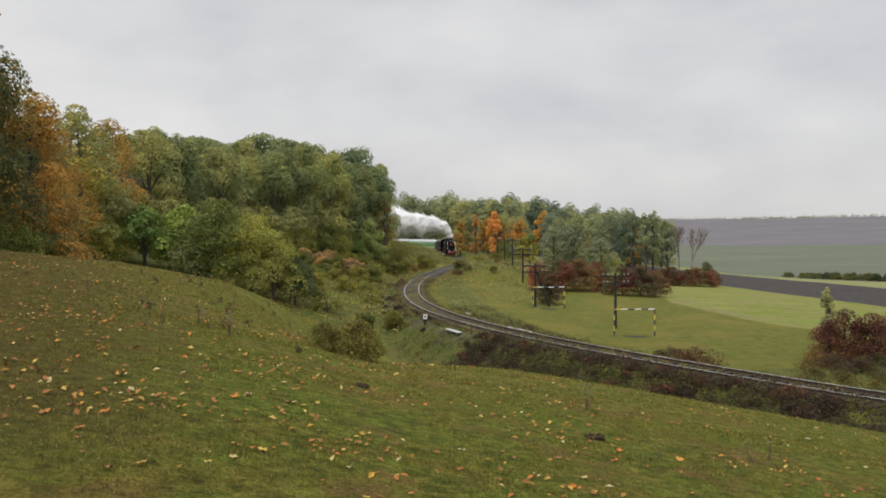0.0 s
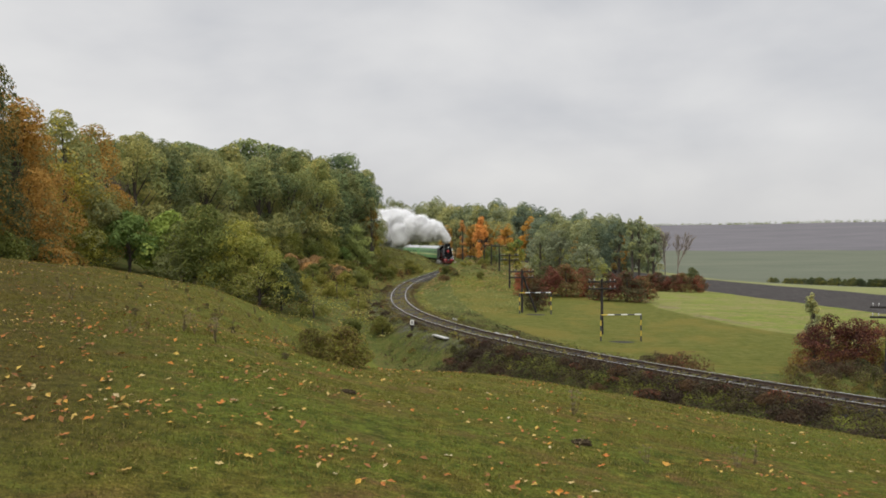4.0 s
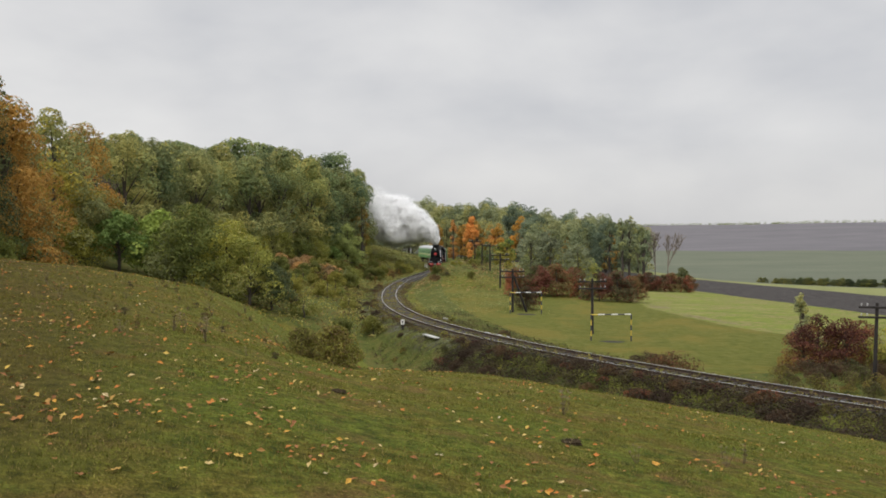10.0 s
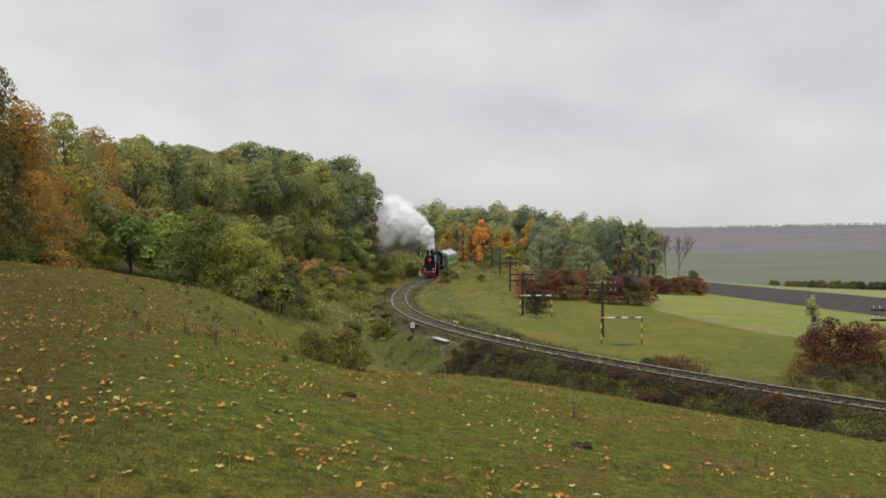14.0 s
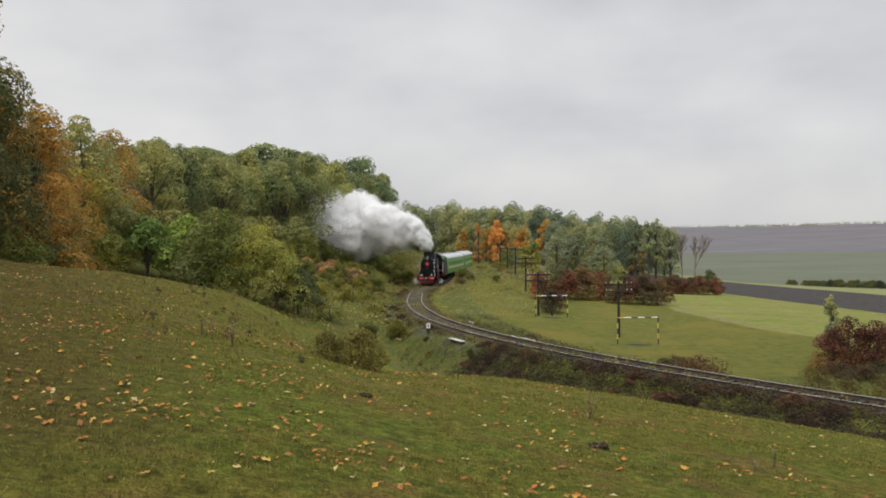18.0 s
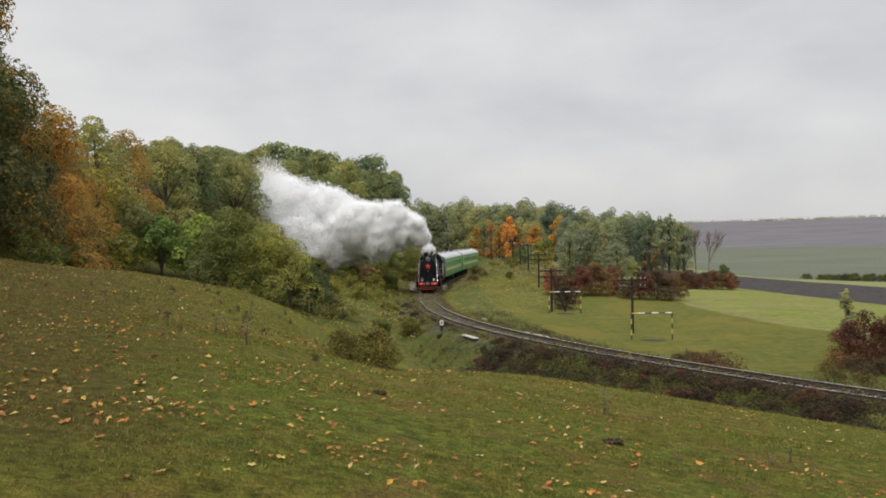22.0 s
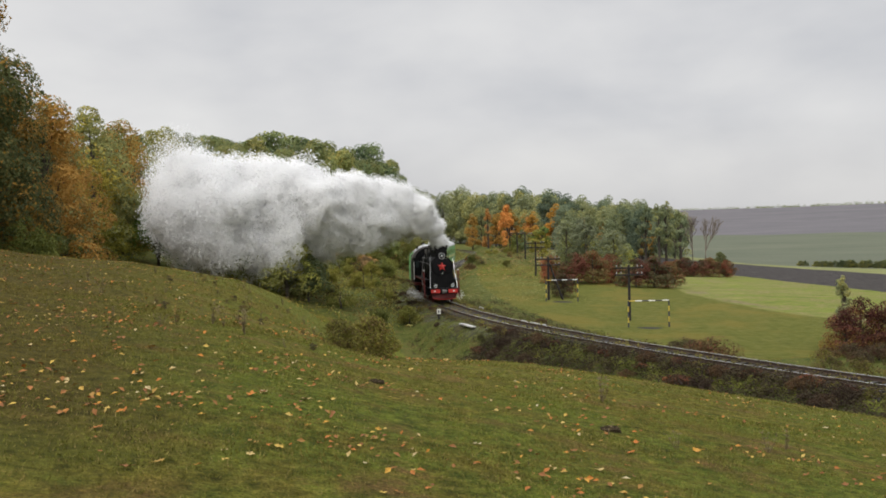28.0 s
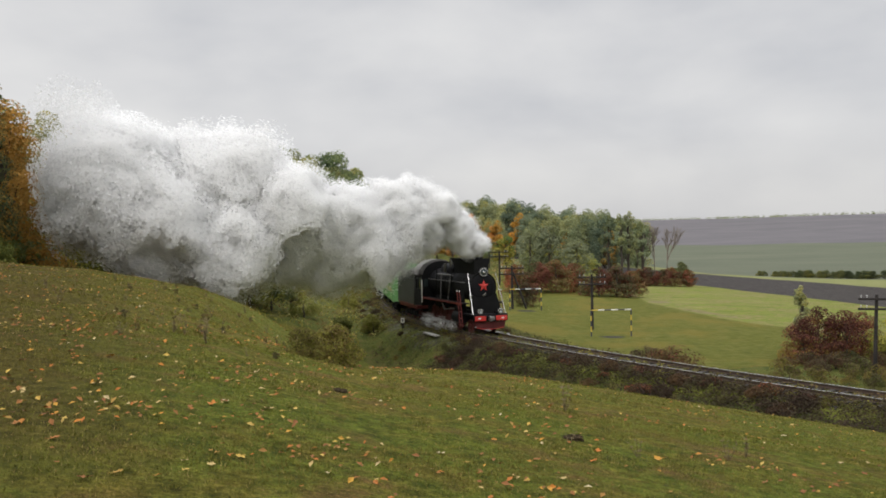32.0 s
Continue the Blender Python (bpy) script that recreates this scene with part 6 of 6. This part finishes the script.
def build_fallen():
    rng = random.Random(91)
    shapes = [leaf_shape(i, FALLEN) for i in range(5)]
    spots = list(BIG_LEAVES)
    while len(spots) < 290:
        d = 4.9 + 12 * rng.random() ** 1.25
        u = rng.uniform(-0.54, 0.54)
        if rng.random() > (0.95 if u < -0.05 else 0.7):
            continue
        x, y = u * d, d
        if rng.random() < 0.22 and spots:
            b = spots[rng.randrange(len(BIG_LEAVES))]
            x, y = b[0] + rng.gauss(0, 0.5), b[1] + rng.gauss(0, 0.7)
        spots.append((x, y, 0.035 + 0.055 * rng.random() ** 1.6))
    zs = ground_height(np.array([p[0] for p in spots]), np.array([p[1] for p in spots]))
    for i, (x, y, k) in enumerate(spots):
        k *= 0.8
        o = new("fallen_leaf", shapes[rng.randrange(5)])
        o.matrix_basis = Matrix.Translation((x, y, zs[i] + 0.016)) @ Euler((rng.gauss(0.0, 0.14), rng.gauss(0, 0.14), rng.uniform(0, 6.28))).to_matrix().to_4x4() @ Matrix.Diagonal((k, k, k, 1))
        tagged(o, "fallen maple leaf, yellow to brown, on the grass", "leaf", "fallen leaves on the meadow")
    # the rest, too small to pick apart
    r = np.random.RandomState(93)
    n = 15000
    d = 5 + 30 * r.uniform(0, 1, n) ** 1.1
    u = r.uniform(-0.56, 0.5, n)
    x, y = u * d, d
    keep = 0.7 * waves(x, y, 95, 3.4, 3) - 0.5 * u > r.uniform(-0.15, 1.2, n)
    x, y = x[keep], y[keep]
    z = ground_height(x, y) + 0.02
    c = np.stack([x, y, z], 1)
    v, f = leaves(r, c, np.tile([0.0, -0.2, 1.0], (len(c), 1)), 0.025)
    o = new("leaf_litter", mesh_from("leaf_litter", v, f, [FALLEN_FAR], False))
    tagged(o, "small fallen leaves scattered over the meadow", "leaves", kind="stuff")


def build_meadow_weeds():
    """Dry stalks and thistles."""
    rng = random.Random(97)
    k = Mat("dry_stalk", 0.9)
    mat = k.base(k.ramp(k.noise(9, 4), [(0.3, (0.085, 0.068, 0.035)), (0.7, (0.20, 0.15, 0.075))]))
    spots = [(-3.02, 11.65, 0.30), (-3.6, 12.2, 0.26), (-3.42, 12.1, 0.24), (-4.04, 13.15, 0.20), (-3.82, 10.8, 0.16), (-4.4, 10.8, 0.14), (-2.41, 11.25, 0.12), (1.53, 11.35, 0.28), (1.79, 8.3, 0.17), (2.87, 9.1, 0.20), (3.17, 9.5, 0.20), (-6.2, 24, 0.3), (-5.4, 25, 0.32), (-4.6, 24.0, 0.3), (-5.0, 22.5, 0.25), (-7.2, 25.5, 0.3), (-8.0, 27, 0.3), (-4.1, 23.2, 0.26), (1.2, 8.6, 0.14)]
    for i in range(16):
        spots.append((rng.uniform(-9, -3), rng.uniform(13, 24), rng.uniform(0.15, 0.35)))
    for x, y, h in spots:
        h *= 0.7 if y > 12.5 else 1.0
        e = empty("thistle", Matrix.Translation((x, y, ground_z(x, y) - 0.02)))
        tagged(e, "dry brown weed standing in the short grass", "weed", "dry weeds on the meadow")
        for j in range(rng.randrange(3, 6)):
            b = bmesh.new()
            p, w = Vector((0, 0, 0)), Vector((rng.gauss(0, 0.25), rng.gauss(0, 0.25), 1)).normalized()
            for q in range(4):
                nx = p + w * h * 0.27
                rod(b, p, nx, 0.007 * h / 0.3 * (1 - q * 0.18), 0.007 * h / 0.3 * (0.82 - q * 0.18), 4, False)
                for _ in range(4):
                    d = Vector((rng.gauss(0, 1), rng.gauss(0, 1), rng.uniform(0, 0.8))).normalized()
                    t = d.cross(Vector((0, 0, 1))).normalized() * h * 0.035
                    vs = [b.verts.new(nx), b.verts.new(nx + d * h * 0.09 + t), b.verts.new(nx + d * h * 0.2), b.verts.new(nx + d * h * 0.09 - t)]
                    b.faces.new(vs)
                p = nx
                w = (w + Vector((rng.gauss(0, 0.15), rng.gauss(0, 0.15), 0.05))).normalized()
            part("stalk", b, mat, e)


def build_molehills():
    """Low heaps of dark earth thrown up in the grass."""
    k = Mat("dark_earth", 1.0, 0.0, 0.03)
    k.bump(k.noise(40, 6, 0.7), 0.8, 0.02)
    earth = k.base(k.ramp(k.noise(25, 6, 0.7), [(0.3, (0.018, 0.014, 0.009)), (0.7, (0.070, 0.052, 0.030))]))
    for n, (x, y, r) in enumerate(((-1.12, 9.8, 0.085), (1.28, 8.95, 0.10))):
        b = bmesh.new()
        bmesh.ops.create_icosphere(b, subdivisions=4, radius=1.0)
        for v in b.verts:
            q = noise.noise(v.co * 2.5 + Vector((n * 5.1, 0, 0))) + 0.5 * noise.noise(v.co * 6.0)
            v.co = Vector((v.co.x * r * (1 + 0.4 * q), v.co.y * r * (1 + 0.4 * q), v.co.z * r * 0.35 * (1 + 0.7 * q)))
        o = part("molehill", b, earth, None)
        o.matrix_basis = Matrix.Translation((x, y, ground_z(x, y) + 0.004))
        tagged(o, "low heap of dark earth in the short grass", "molehill", "molehills on the meadow")


build_molehills()
rng_tuft = np.random.RandomState(77)
for i in range(28):
    d_at, u_at = rng_tuft.uniform(11, 25), rng_tuft.uniform(-0.37, -0.12)
    plant("tuft", u_at * d_at, d_at, rng_tuft.uniform(0.07, 0.13), i * 67, name="weed_tuft", label="small brown weed tuft in the short grass", category="weed", group="dry weeds on the meadow")
for x, y, sz in ((1.45, 8.0, 0.05), (0.35, 6.6, 0.045), (-1.55, 7.75, 0.05), (-1.35, 7.85, 0.05), (2.75, 9.0, 0.05), (1.6, 11.2, 0.06)):
    plant("shrub_green", x, y, sz, x * 80, sink=0.02, name="weed_tuft", label="dark green weed tuft in the short grass", category="weed", group="dry weeds on the meadow")
build_meadow_weeds()
build_fallen()
build_grass()
build_sleepers()


# ---- what moves ----
def motions():
    ticks = [i * 0.4 for i in range(81)]
    e, wheels, rods = RETURN["engine"]
    t_e, t_wheels = RETURN["tender"]
    walk(e, [(t, engine_pose(t)) for t in ticks])
    walk(t_e, [(t, vehicle(run(t) + 11.2, 1.2, 4.5)) for t in ticks])
    for (c, _), start in zip(COACHES, (17.3, 44.9)):
        walk(c, [(t, vehicle(run(t) + start, 3.3, 23.6)) for t in ticks])
    for group in (wheels, t_wheels, COACHES[0][1], COACHES[1][1]):
        for o, x, r in group:
            step = 0.1 if r < 0.6 else 0.1667
            n = round(32 / step)
            walk(o, [(i * 32 / n, Matrix.Translation((x, 0, r)) @ Matrix.Rotation((RUN_S[2] - run(i * 32 / n)) / r, 4, "Y")) for i in range(n + 1)])
    for o in rods:
        rows = []
        for i in range(193):
            a = (RUN_S[2] - run(i / 6)) / 0.75
            rows.append((i / 6, pose(-6.225 + 0.35 * math.sin(a), 0, 0.75 + 0.35 * math.cos(a))))
        walk(o, rows)
    for o, u, off, turn, speed, phase in PLUME:
        rows = []
        for t in [i * 0.8 for i in range(41)]:
            # each billow rolls and swings about its place along the plume
            c, full = plume_centre(t, min(1.0, max(0.004, u + 0.012 * math.sin(t * 0.9 + phase))))
            lift = Vector((0, 0, 0.12 * off.length * math.sin(0.7 * t + phase * 2)))
            rows.append((t, Matrix.Translation(c + off * full + lift) @ Matrix.Rotation(radians(speed * t), 4, "Y") @ turn.to_matrix().to_4x4()))
        walk(o, rows)


motions()
